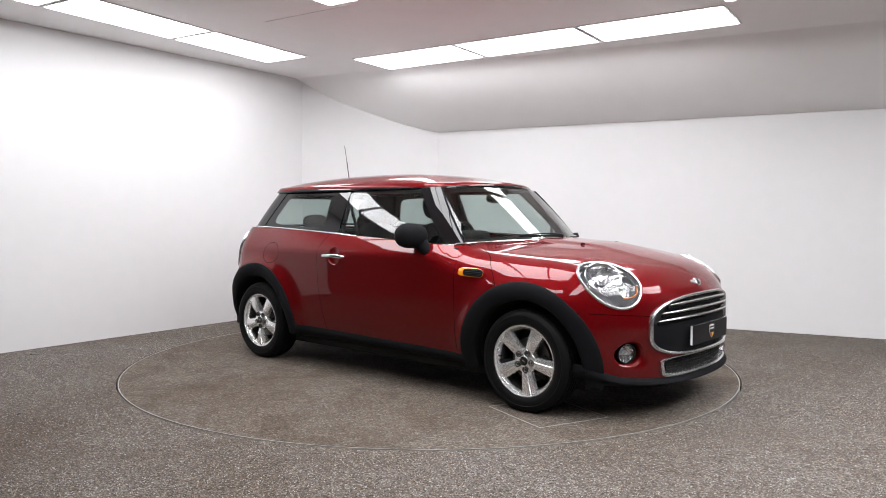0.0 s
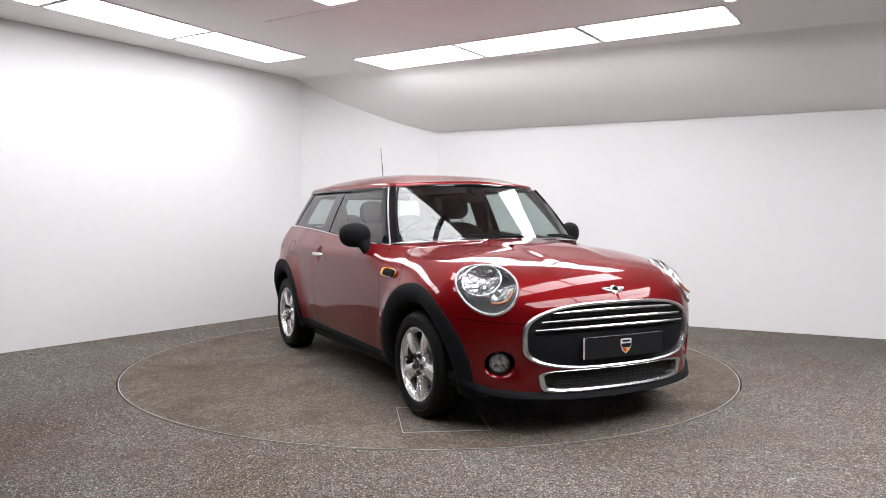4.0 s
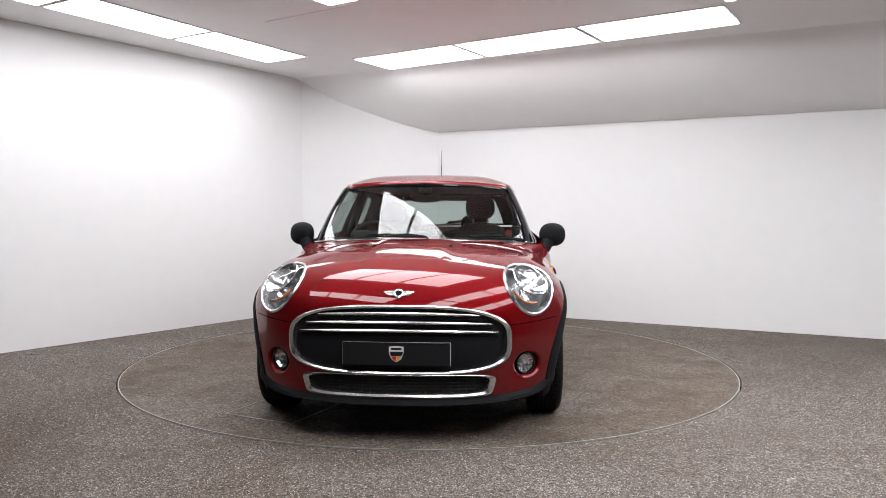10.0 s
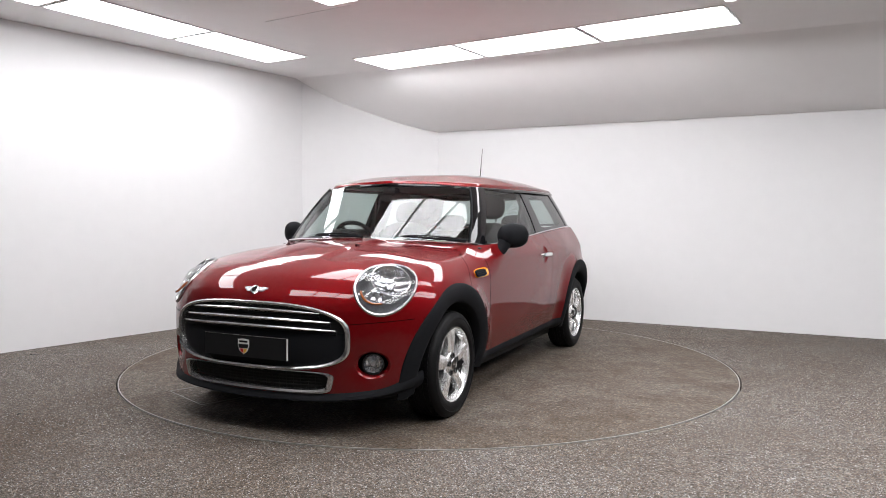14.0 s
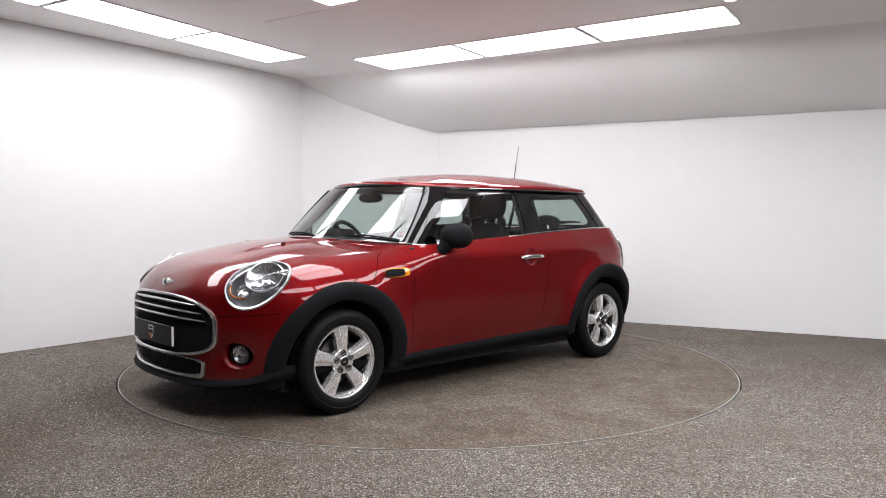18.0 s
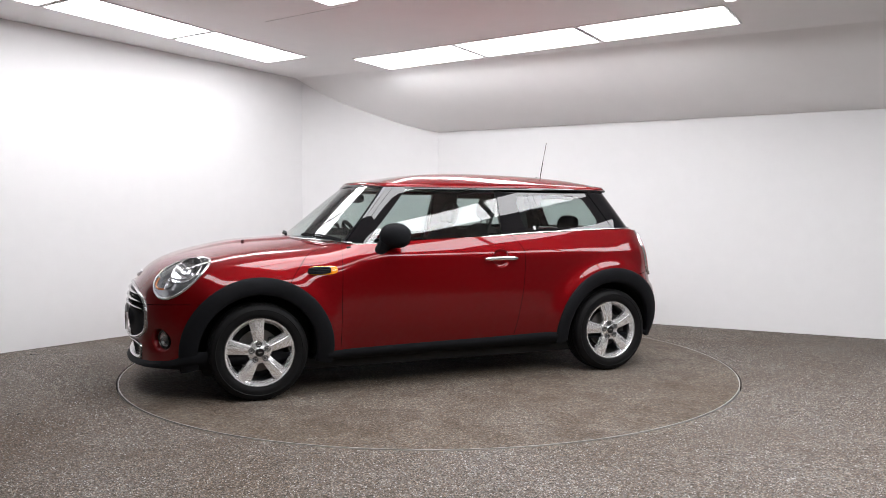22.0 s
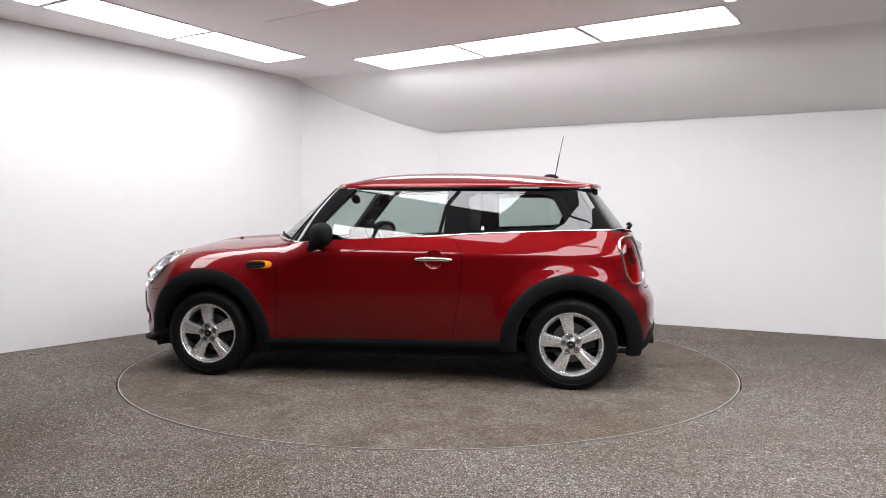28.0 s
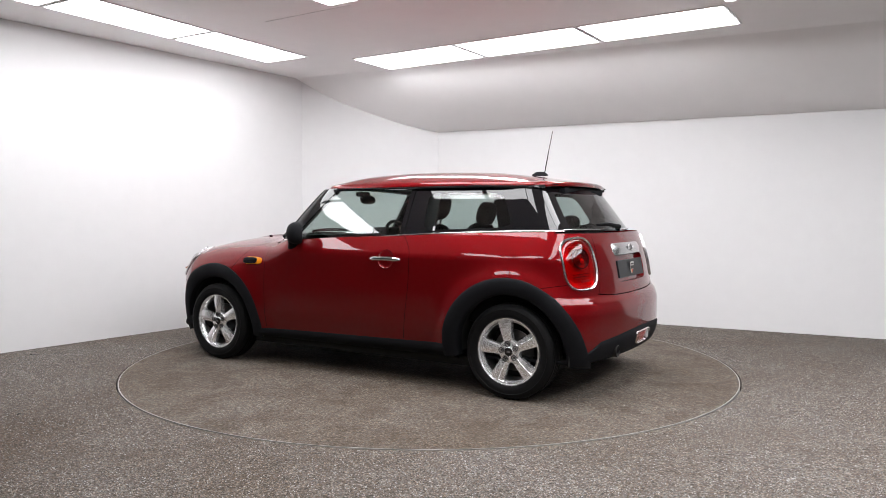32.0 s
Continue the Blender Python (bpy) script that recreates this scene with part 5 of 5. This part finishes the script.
def cabin(car):
    def line(x0, x1):
        """Boundary running from x0 at the foot to x1 at the top of the side."""
        def f(t):
            x = x0 + (x1 - x0) * t
            z = 0.95 + 0.355 * t
            return psi_at(x, z)
        return f
    a_front, a_rear = line(0.690, 0.395), line(0.560, 0.235)
    b_front, b_rear = line(-0.405, -0.415), line(-0.440, -0.448)
    c_front, c_rear = line(-1.360, -1.165), line(-1.530, -1.325)
    th = np.linspace(0, 2 * np.pi, 96, endpoint=False)
    cs, sn = np.cos(th), np.sin(th)
    square = np.maximum(np.abs(cs), np.abs(sn))
    soft_square = (np.abs(cs) ** 7 + np.abs(sn) ** 7) ** (1 / 7)

    def opening(k, lift=0.0):
        """Ring on the rear side glass: k = 0 its outer edge, k = 1 the rounded clear opening."""
        s0, t0 = 0.5 + 0.5 * cs / square, 0.5 + 0.5 * sn / square
        s1, t1 = 0.575 + 0.360 * cs / soft_square, 0.465 + 0.395 * sn / soft_square
        k, over = min(k, 1.0), max(k, 1.0) - 1.0
        s, t = s0 + (s1 - s0) * k, t0 + (t1 - t0) * k
        s, t = s + (0.575 - s) * over, t + (0.465 - t) * over
        a, b = b_rear(t), c_front(t)
        psi = a + (b - a) * s
        z = cabin_bottom(psi) + (cabin_top(psi) - cabin_bottom(psi)) * t
        p = cast(cabin_field, np.stack([np.full(z.shape, CAB_C[0]), 0 * z, z], -1), np.stack([np.cos(psi), np.sin(psi), 0 * z], -1))
        n = outward(cabin_field, p)
        return p + lift * n, n

    def neg(f):
        return lambda t: -f(t)
    p, n = cabin_patch(neg(a_front), a_front, 60, lift=-0.004)
    v, f = p.reshape(-1, 3), grid_faces(*p.shape[:2])
    mesh_ob("windscreen", v, f, M_SCREEN, car, "raked clear windscreen", n.reshape(-1, 3))
    def c_edge(t):
        return c_rear(t) + 0.10
    p, n = cabin_patch(c_edge, lambda t: 2 * np.pi - c_edge(t), 50, t0=0.06, t1=0.84, lift=-0.004)
    mesh_ob("rear_window", p.reshape(-1, 3), grid_faces(*p.shape[:2]), M_PRIVACY, car, "tinted rear window", n.reshape(-1, 3))
    for lo, hi, k, t0, t1 in ((c_edge, lambda t: 2 * np.pi - c_edge(t), 40, 0.84, 1.0), (c_edge, lambda t: 2 * np.pi - c_edge(t), 40, 0.0, 0.06), (c_rear, c_edge, 5, 0.0, 1.0), (lambda t: 2 * np.pi - c_edge(t), lambda t: 2 * np.pi - c_rear(t), 5, 0.0, 1.0)):
        p, n = cabin_patch(lo, hi, k, 12, t0, t1, -0.004)
        mesh_ob("window_border", p.reshape(-1, 3), grid_faces(*p.shape[:2]), M_GLOSS, car, "gloss black border of the rear window", n.reshape(-1, 3))
    for side in (1, -1):
        flip = np.array([1, side, 1])
        p, n = cabin_patch(a_rear, b_front, 40, lift=-0.004)
        f = grid_faces(*p.shape[:2])
        mesh_ob("door_window", p.reshape(-1, 3) * flip, f if side > 0 else [q[::-1] for q in f], M_GLASS, car, "tinted frameless door window", n.reshape(-1, 3) * flip)
        # rear side window: clear rounded opening inside a gloss black border
        for name, ks, mat, lab in (("quarter_window", (1.0, 1.25, 1.5, 1.75, 1.98), M_PRIVACY, "tinted rear side window"), ("window_border", (0.0, 0.3, 0.6, 0.85, 1.0), M_GLOSS, "gloss black border of the rear side window")):
            rows = [opening(k, -0.004 if k < 1 else -0.0042) for k in ks]
            p, n = np.array([r[0] for r in rows]), np.array([r[1] for r in rows])
            f = grid_faces(*p.shape[:2], True)
            mesh_ob(name, p.reshape(-1, 3) * flip, f if side > 0 else [q[::-1] for q in f], mat, car, lab, n.reshape(-1, 3) * flip)
        for name, lo, hi, k in (("a_pillar", a_front, a_rear, 8), ("b_pillar", b_front, b_rear, 4), ("c_pillar", c_front, c_rear, 14)):
            p, n = cabin_patch(lo, hi, k)
            v, f = shell(p, n, 0.03)
            part(name, bm_from(v * flip, f), M_GLOSS, car, "gloss black pillar")
        # chrome line at the glass's foot, from the windscreen to the tailgate
        psi = np.linspace(0.60, 2.62, 90)
        z = cabin_bottom(psi) - 0.006
        start = np.stack([np.full(z.shape, CAB_C[0]), 0 * z, z], -1)
        p = cast(cabin_field, start, np.stack([np.cos(psi), np.sin(psi), 0 * z], -1))
        n = outward(cabin_field, p)
        part("waist_trim", tube((p + 0.006 * n) * flip, 0.0046, sides=8, flat=(n * flip, 0.8)), M_CHROME, car, "chrome waistline strip")
        # rubber at the windscreen's edge
        t = np.linspace(0, 1, 24)
        psi = a_front(t)
        z = cabin_bottom(psi) + (cabin_top(psi) - cabin_bottom(psi)) * t
        start = np.stack([np.full(z.shape, CAB_C[0]), 0 * z, z], -1)
        p = cast(cabin_field, start, np.stack([np.cos(psi), np.sin(psi), 0 * z], -1))
        n = outward(cabin_field, p)
        part("screen_trim", tube((p + 0.002 * n) * flip, 0.006, sides=6, flat=(n * flip, 0.6)), M_PLASTIC, car)
    # small pale sticker in the corner of one rear side window
    X, Z = np.meshgrid(np.linspace(-0.655, -0.673, 3), np.linspace(1.018, 1.044, 3), indexing="ij")
    p = side_point(X, Z, 1, 0.001, cabin_field)
    v, f = shell(p, outward(cabin_field, p), 0.0006)
    part("window_sticker", bm_from(v, f), M_GREY, car, "small pale window sticker")
    for lo, hi, lab in ((-0.60, 0.60, "chrome strip under the windscreen"), (2.62, 2 * np.pi - 2.62, "chrome strip under the rear window")):
        psi = np.linspace(lo, hi, 50)
        q = np.minimum(psi, 2 * np.pi - psi)
        z = cabin_bottom(q) - 0.001
        start = np.stack([np.full(z.shape, CAB_C[0]), 0 * z, z], -1)
        p = cast(cabin_field, start, np.stack([np.cos(psi), np.sin(psi), 0 * z], -1))
        n = outward(cabin_field, p)
        part("waist_trim", tube(p + 0.009 * n, 0.0048, sides=8), M_CHROME, car, lab)
    # infill between the bonnet's rear edge and the glass
    psi = np.linspace(-0.62, 0.62, 40)
    z = cabin_bottom(psi) - 0.012
    start = np.stack([np.full(z.shape, CAB_C[0]), 0 * z, z], -1)
    p = cast(cabin_field, start, np.stack([np.cos(psi), np.sin(psi), 0 * z], -1))
    rows = np.stack([p + (0.004, 0, -0.004), p + (-0.02, 0, 0.006), p * (1, 0.97, 1) - (0.10, 0, -0.010), p * (0, 0.90, 0) + (0.50, 0, 0.966)])
    part("dash_top", bm_from(rows.reshape(-1, 3), grid_faces(*rows.shape[:2])), M_INNER, car, "black top of the dashboard")


def roof(car):
    psi = np.linspace(0, 2 * np.pi, 160, endpoint=False)
    way = np.stack([np.cos(psi), np.sin(psi), 0 * psi], -1)
    edge = cast(roof_field, np.broadcast_to(np.array([-0.45, 0, 1.3]), way.shape), way)
    out = way
    ez = cabin_top(np.arctan2(edge[:, 1], edge[:, 0] + 0.4)) + 0.004
    ez = np.where(edge[:, 0] < -1.30, ez + (1.322 - ez) * np.clip((-edge[:, 0] - 1.30) / 0.15, 0, 1), ez)
    rho = np.concatenate([[1.0, 0.997, 0.985], np.linspace(0.96, 0.04, 22), [0.002]])
    rows = []
    for k in rho:
        q = np.array([-0.45, 0, 0]) + k * (edge - np.array([-0.45, 0, 1.3]))
        zc = roof_top(q[:, 0])
        lift = 0.018 * np.clip((1 - k) / 0.015, 0, 1) ** 0.5
        zz = (ez + lift) * k ** 4 + zc * (1 - k ** 4)
        rows.append(np.stack([q[:, 0], q[:, 1], zz], -1))
    low = rows[0] - np.array([0, 0, 0.012])
    inn = np.array([-0.45, 0, 0]) + 0.96 * (rows[0] - np.array([-0.45, 0, 0]))
    inn[:, 2] = rows[0][:, 2] - 0.012
    P = np.stack([inn, low] + rows)
    skin = part("roof", bm_from(P.reshape(-1, 3), grid_faces(len(P), 160, True)), M_RED, car, "red roof panel with a rear spoiler lip")
    # black trim along the roof's edge
    keep = edge[:, 0] > -1.36
    ring = rows[0].copy()
    ring[:, 2] -= 0.010
    idx = np.argsort(np.where(psi < np.pi, psi, psi - 2 * np.pi))
    idx = [i for i in idx if keep[i]]
    part("roof_edge_trim", tube(ring[idx] + 0.002 * out[idx], 0.010, sides=8), M_GLOSS, car, "gloss black trim round the roof's edge")
    # underside of the spoiler and lining inside
    y = np.linspace(-0.50, 0.50, 20)
    P = np.array([[(-1.30, k, 1.300), (-1.37, k, 1.298), (-1.432 + 0.12 * k * k, k, 1.316)] for k in y])
    part("spoiler_underside", bm_from(P.reshape(-1, 3), grid_faces(20, 3)), M_PLASTIC, car, "black underside of the roof spoiler")
    part("spoiler_block", box(-1.380, 0, 1.282, 0.08, 0.74, 0.042, 0.012), M_PLASTIC, car)
    rows = []
    for k in (0.93, 0.7, 0.4, 0.02):
        q = np.array([-0.45, 0, 0]) + k * (edge - np.array([-0.45, 0, 1.3]))
        q[:, 0] = np.maximum(q[:, 0], -1.30)
        rows.append(np.stack([q[:, 0], q[:, 1], 0 * q[:, 0] + 1.300 + 0.06 * (1 - k ** 3)], -1))
    P = np.stack(rows)
    part("headlining", bm_from(P.reshape(-1, 3), grid_faces(4, 160, True)), M_LINING, car, "pale grey roof lining")
    # aerial
    z0 = float(roof_top(np.array(-1.09)))
    bm = lathe(((0.0, 0.030), (0.5, 0.026), (0.9, 0.012), (1.0, 0.0)), 28, "z", Matrix.Translation((-1.085, 0, z0 - 0.004)) @ Matrix.Diagonal((0.062, 0.030, 1, 1)))
    foot = part("aerial", bm, M_PLASTIC, car, "short roof aerial on a black foot")
    part("mast", tube([(-1.12, 0, z0 + 0.012), (-1.135, 0, z0 + 0.09), (-1.149, 0, z0 + 0.165)], 0.0036, sides=8), M_PLASTIC, foot, "black lower mast")
    part("mast_tip", tube([(-1.149, 0, z0 + 0.165), (-1.178, 0, 1.707)], 0.0028, sides=8), M_DISCBRAKE, foot, "thin grey upper mast")


def mirrors(car):
    for s in (1, -1):
        bm = bmesh.new()
        bmesh.ops.create_uvsphere(bm, u_segments=32, v_segments=20, radius=1.0)
        for v in bm.verts:
            x, y, z = v.co
            if x < -0.62:
                x = -1.24 - x  # the glass lies sunk in the housing
            v.co = Vector((np.sign(x) * abs(x) ** 0.9 * (0.072 if x > 0 else 0.062), np.sign(y) * abs(y) ** 0.88 * 0.106, np.sign(z) * abs(z) ** 0.85 * 0.080))
        bmesh.ops.transform(bm, verts=bm.verts, matrix=pose(0.405, 0.868 * s, 0.987, 0, 0, 44 * s))
        mir = part("door_mirror", bm, M_PLASTIC, car, "black oval door mirror")
        part("mirror_glass", lathe(((0.0, 0.0), (1.0, 0.0), (1.0, -0.004)), 32, "y", pose(0.3864, 0.850 * s, 0.987, 0, 0, 90 + 44 * s) @ Matrix.Diagonal((0.081, 1, 0.061, 1))), M_MIRROR, mir, "mirror glass")
        part("mirror_foot", tube([(0.46, 0.835 * s, 0.945), (0.475, 0.82 * s, 0.91), (0.495, 0.805 * s, 0.880), (0.505, 0.775 * s, 0.868)], (0.046, 0.040, 0.040, 0.044), sides=14), M_PLASTIC, mir, "black mirror foot")


def side_details(car):
    for s in (1, -1):
        # door handle in its scooped cup
        x = np.linspace(-0.475, -0.232, 20)
        k = np.sin((x + 0.475) / 0.243 * np.pi)
        p = side_point(x, 0.826 + 0.004 * k, 1, 0.0)
        n = outward(body_field, p)
        bar = p + (0.010 + 0.020 * np.sqrt(np.clip(k, 0, 1)))[:, None] * n
        h = part("door_handle", tube(bar * (1, s, 1), 0.0065 + 0.0068 * np.clip(k * 2.2, 0, 1), sides=10, flat=(n * (1, s, 1), 0.6)), M_CHROME, car, "chrome door handle")
        t = np.linspace(0, 2 * np.pi, 36, endpoint=False)
        rows = []
        for q, d in ((1.03, 0.0008), (1.0, -0.003), (0.9, -0.007), (0.7, -0.011), (0.4, -0.013), (0.02, -0.014)):
            w = side_point(-0.352 + 0.063 * q * np.cos(t), 0.828 + 0.061 * q * np.sin(t), 1, d)
            rows.append(w * (1, s, 1))
        part("handle_cup", bm_from(np.array(rows).reshape(-1, 3), grid_faces(6, 36, True)), M_RED, h, "scooped red handle cup")
        flange("cup_rim", [side_point(-0.352 + 0.063 * q * np.cos(t), 0.828 + 0.061 * q * np.sin(t), 1, d) * (1, s, 1) for q, d in ((1.6, 0.0), (1.42, 0.0009), (1.02, 0.0009))], M_RED, h, body_field)
        # side scuttle: black grille with an amber repeater
        def pill(x0, x1, zc, half, lift):
            xc, hx = (x0 + x1) / 2, (x1 - x0) / 2
            u = np.sign(np.cos(t)) * np.abs(np.cos(t)) ** 0.55
            w = np.sign(np.sin(t)) * np.abs(np.sin(t)) ** 0.55
            return side_point(xc + hx * u, zc + half * w - 0.03 * (xc + hx * u - 0.86), 1, lift) * (1, s, 1)
        P = np.stack([pill(0.772, 0.952, 0.774, 0.026, -0.004), pill(0.773, 0.951, 0.774, 0.025, 0.010), pill(0.785, 0.94, 0.774, 0.018, 0.013), pill(0.85, 0.86, 0.774, 0.001, 0.013)])
        rep = part("side_repeater", bm_from(P.reshape(-1, 3), grid_faces(4, 36, True)), M_AMBER, car, "amber side repeater round a black vent")
        P = np.stack([pill(0.812, 0.956, 0.773, 0.0215, 0.008), pill(0.814, 0.954, 0.773, 0.020, 0.017), pill(0.87, 0.90, 0.773, 0.001, 0.018)])
        vent = part("vent", bm_from(P.reshape(-1, 3), grid_faces(3, 36, True)), M_PLASTIC, rep, "black vent")
        for dz in (-0.009, 0.0, 0.009):
            xx = np.linspace(0.825, 0.945, 8)
            part("vent_slat", tube(side_point(xx, 0.773 + dz - 0.03 * (xx - 0.86), 1, 0.018) * (1, s, 1), 0.003, sides=5), M_PLASTIC, rep)
    # round filler flap on the car's right
    t = np.linspace(0, 2 * np.pi, 48)
    w = side_point(-1.085 + 0.092 * np.cos(t), 0.828 + 0.078 * np.sin(t), 1) * (1, -1, 1)
    part("filler_flap", seam_tube(w, 0.0026), M_SEAM, car, "round fuel filler flap")
    # wiper blades
    for (x0, y0), (x1, y1) in (((0.949, 0.06), (0.88, -0.34)), ((0.70, 0.66), (0.873, 0.31))):
        q = np.linspace(0, 1, 14)
        X, Y = x0 + (x1 - x0) * q, y0 + (y1 - y0) * q
        base = []
        for a, b in zip(X, Y):
            ps = math.atan2(b, a + 0.40)
            z = float(cabin_bottom(np.array(ps))) + 0.010 + 0.012 * (len(base) / 13)
            c = cast(cabin_field, np.array([-0.40, 0, z]), np.array([math.cos(ps), math.sin(ps), 0.0]))
            base.append(c + 0.012 * outward(cabin_field, c))
        wip = part("wiper", tube(base, np.linspace(0.009, 0.005, 14), sides=8), M_PLASTIC, car, "black windscreen wiper")
        part("wiper_blade", tube(np.array(base) + np.array([(-0.003, 0, 0.004 + 0.010 * math.sin(q * math.pi)) for q in np.linspace(0, 1, 14)]), 0.005, sides=6), M_RUBBER, wip)
    part("rear_wiper", tube([(-1.655, 0.02, 1.026), (-1.668, 0.03, 1.046), (-1.645, 0.20, 1.064), (-1.620, 0.33, 1.058)], (0.017, 0.016, 0.011, 0.006), sides=10), M_PLASTIC, car, "black rear wiper")


def cushion_form(sx, sy, sz, m, power=3.2):
    """A padded, well rounded block."""
    bm = bmesh.new()
    bmesh.ops.create_uvsphere(bm, u_segments=28, v_segments=18, radius=1.0)
    for v in bm.verts:
        k = sum(abs(c) ** power for c in v.co) ** (-1 / power)
        v.co = Vector((v.co.x * k * sx / 2, v.co.y * k * sy / 2, v.co.z * k * sz / 2))
    bmesh.ops.transform(bm, verts=bm.verts, matrix=m)
    return bm


def seat(x, y, rise):
    """A front seat with bolsters and a headrest on two posts."""
    return [("cushion", cushion_form(0.50, 0.50, 0.20, pose(x + 0.20, y, 0.44, 0, -8, 0), 4), M_CLOTH),
            ("backrest", cushion_form(0.17, 0.46, 0.66, pose(x - 0.10, y, 0.74, 0, -18, 0), 3.4), M_CLOTH),
            ("headrest", cushion_form(0.10, 0.235, 0.19, pose(x - 0.225, y, 1.150 + rise, 0, -14, 0), 2.8), M_CLOTH),
            ("headrest_post", tube([(x - 0.185, y + 0.055, 1.0), (x - 0.215, y + 0.055, 1.10 + rise)], 0.006), M_CHROME),
            ("headrest_post", tube([(x - 0.185, y - 0.055, 1.0), (x - 0.215, y - 0.055, 1.10 + rise)], 0.006), M_CHROME)]


def interior(car):
    for y, rise in ((0.36, 0.03), (-0.36, -0.02)):
        s = None
        for name, bm, mat in seat(-0.25, y, rise):
            o = part(name if s else "front_seat", bm, mat, s or car, "" if s else "black cloth front seat")
            s = s or o
    bench = part("rear_seat", box(0, 0, 0, 0.45, 1.10, 0.18, 0.06, 3, pose(-0.82, 0, 0.46, 0, -6, 0)), M_CLOTH, car, "black cloth rear bench")
    part("backrest", box(0, 0, 0, 0.14, 1.10, 0.52, 0.06, 3, pose(-1.12, 0, 0.72, 0, -16, 0)), M_CLOTH, bench)
    for y in (0.30, -0.30):
        part("headrest", cushion_form(0.09, 0.25, 0.15, pose(-1.20, y, 1.045, 0, -12, 0), 2.8), M_CLOTH, bench)
    part("dashboard", box(0, 0, 0, 0.34, 1.20, 0.22, 0.07, 3, pose(0.53, 0, 0.825)), M_INNER, car, "black dashboard")
    part("instrument_hood", box(0, 0, 0, 0.16, 0.30, 0.10, 0.04, 3, pose(0.47, -0.36, 0.965)), M_INNER, car)
    c = Vector((0.34, -0.36, 0.895))
    q = pose(*c, 0, -66, 0)
    wheel_pts = [tuple(q @ Vector((0.185 * math.cos(a), 0.185 * math.sin(a), 0))) for a in np.linspace(0, 2 * np.pi, 40, endpoint=False)]
    sw = part("steering_wheel", tube(wheel_pts, 0.015, True, 10), M_INNER, car, "black steering wheel")
    part("wheel_boss", lathe(((0.0, 0.02), (0.06, 0.015), (0.075, -0.01), (0.07, -0.05)), 24, "z", q), M_INNER, sw)
    for a in (0, 120, 240):
        v = Vector((math.cos(math.radians(a + 90)), math.sin(math.radians(a + 90)), 0))
        part("wheel_spoke", tube([tuple(q @ (v * 0.05)), tuple(q @ (v * 0.18))], 0.014, sides=8), M_INNER, sw)
    part("interior_mirror", cushion_form(0.055, 0.225, 0.070, pose(0.42, 0, 1.240, 0, 8, 8), 2.6), M_INNER, car, "black interior mirror")
    part("mirror_stalk", tube([(0.44, 0, 1.26), (0.50, 0, 1.30)], 0.012), M_INNER, car)
    part("sensor_housing", box(0.47, 0, 1.285, 0.08, 0.10, 0.04, 0.015), M_INNER, car)
    for s in (1, -1):
        part("door_card", box(0.12, 0.735 * s, 0.66, 1.15, 0.05, 0.52, 0.02), M_INNER, car)
        part("side_trim", box(-0.95, 0.69 * s, 0.72, 0.75, 0.06, 0.56, 0.02), M_INNER, car)
        part("belt_pillar", box(0, 0, 0, 0.22, 0.03, 0.36, 0.012, 2, pose(-0.53, 0.645 * s, 1.14, 21 * s, 0, 0)), M_INNER, car)
        part("seat_belt", tube([(-0.42, 0.64 * s, 1.24), (-0.34, 0.62 * s, 0.95), (-0.30, 0.60 * s, 0.6)], 0.012, sides=6), M_CLOTH, car)
    part("parcel_shelf", box(-1.42, 0, 0.985, 0.40, 1.14, 0.02, 0.008), M_INNER, car)
    part("bulkhead", box(0.85, 0, 0.60, 0.05, 1.35, 0.60), M_DARK, car)
    part("cabin_floor", box(-0.3, 0, 0.30, 2.3, 1.30, 0.05), M_DARK, car)


def build_car():
    car = tagged(new("car"), "red three-door hatchback with black glasshouse, silver wheels", "car")
    body_skin(car)
    cladding(car)
    front_face(car)
    rear_face(car)
    cabin(car)
    roof(car)
    mirrors(car)
    side_details(car)
    interior(car)
    for s in (1, -1):
        headlamp(car, s)
        tail_lamp(car, s)
    first = wheel(1)
    first.parent = car
    first.matrix_basis = pose(WHEELS[0][0], WHEELS[0][1] + 0.012, HUB_Z)
    copy_thing(first, pose(WHEELS[1][0], WHEELS[1][1] + 0.012, HUB_Z, 0, 5, 0))
    copy_thing(first, pose(WHEELS[0][0], -WHEELS[0][1] - 0.012, HUB_Z, 0, -31, 180))
    copy_thing(first, pose(WHEELS[1][0], -WHEELS[1][1] - 0.012, HUB_Z, 0, 31, 180))
    return car


studio()
lights()
PLATFORM = turntable()
floor_grit()
scrap(-3.166, 0.168, 0.045, 20)
scrap(-2.990, 0.216, 0.070, -12)
scrap(-2.293, -1.607, 0.030, 60)
CAR = build_car()


def motions():
    """The turntable carries the car slowly round."""
    disc, vehicle = [], []
    for t, a in TURN:
        r = pose(0, 0, 0, 0, 0, a)
        disc.append((t, r))
        vehicle.append((t, r @ pose(OFF_X, OFF_Y, 0.003)))
    walk(PLATFORM, disc)
    walk(CAR, vehicle)


motions()
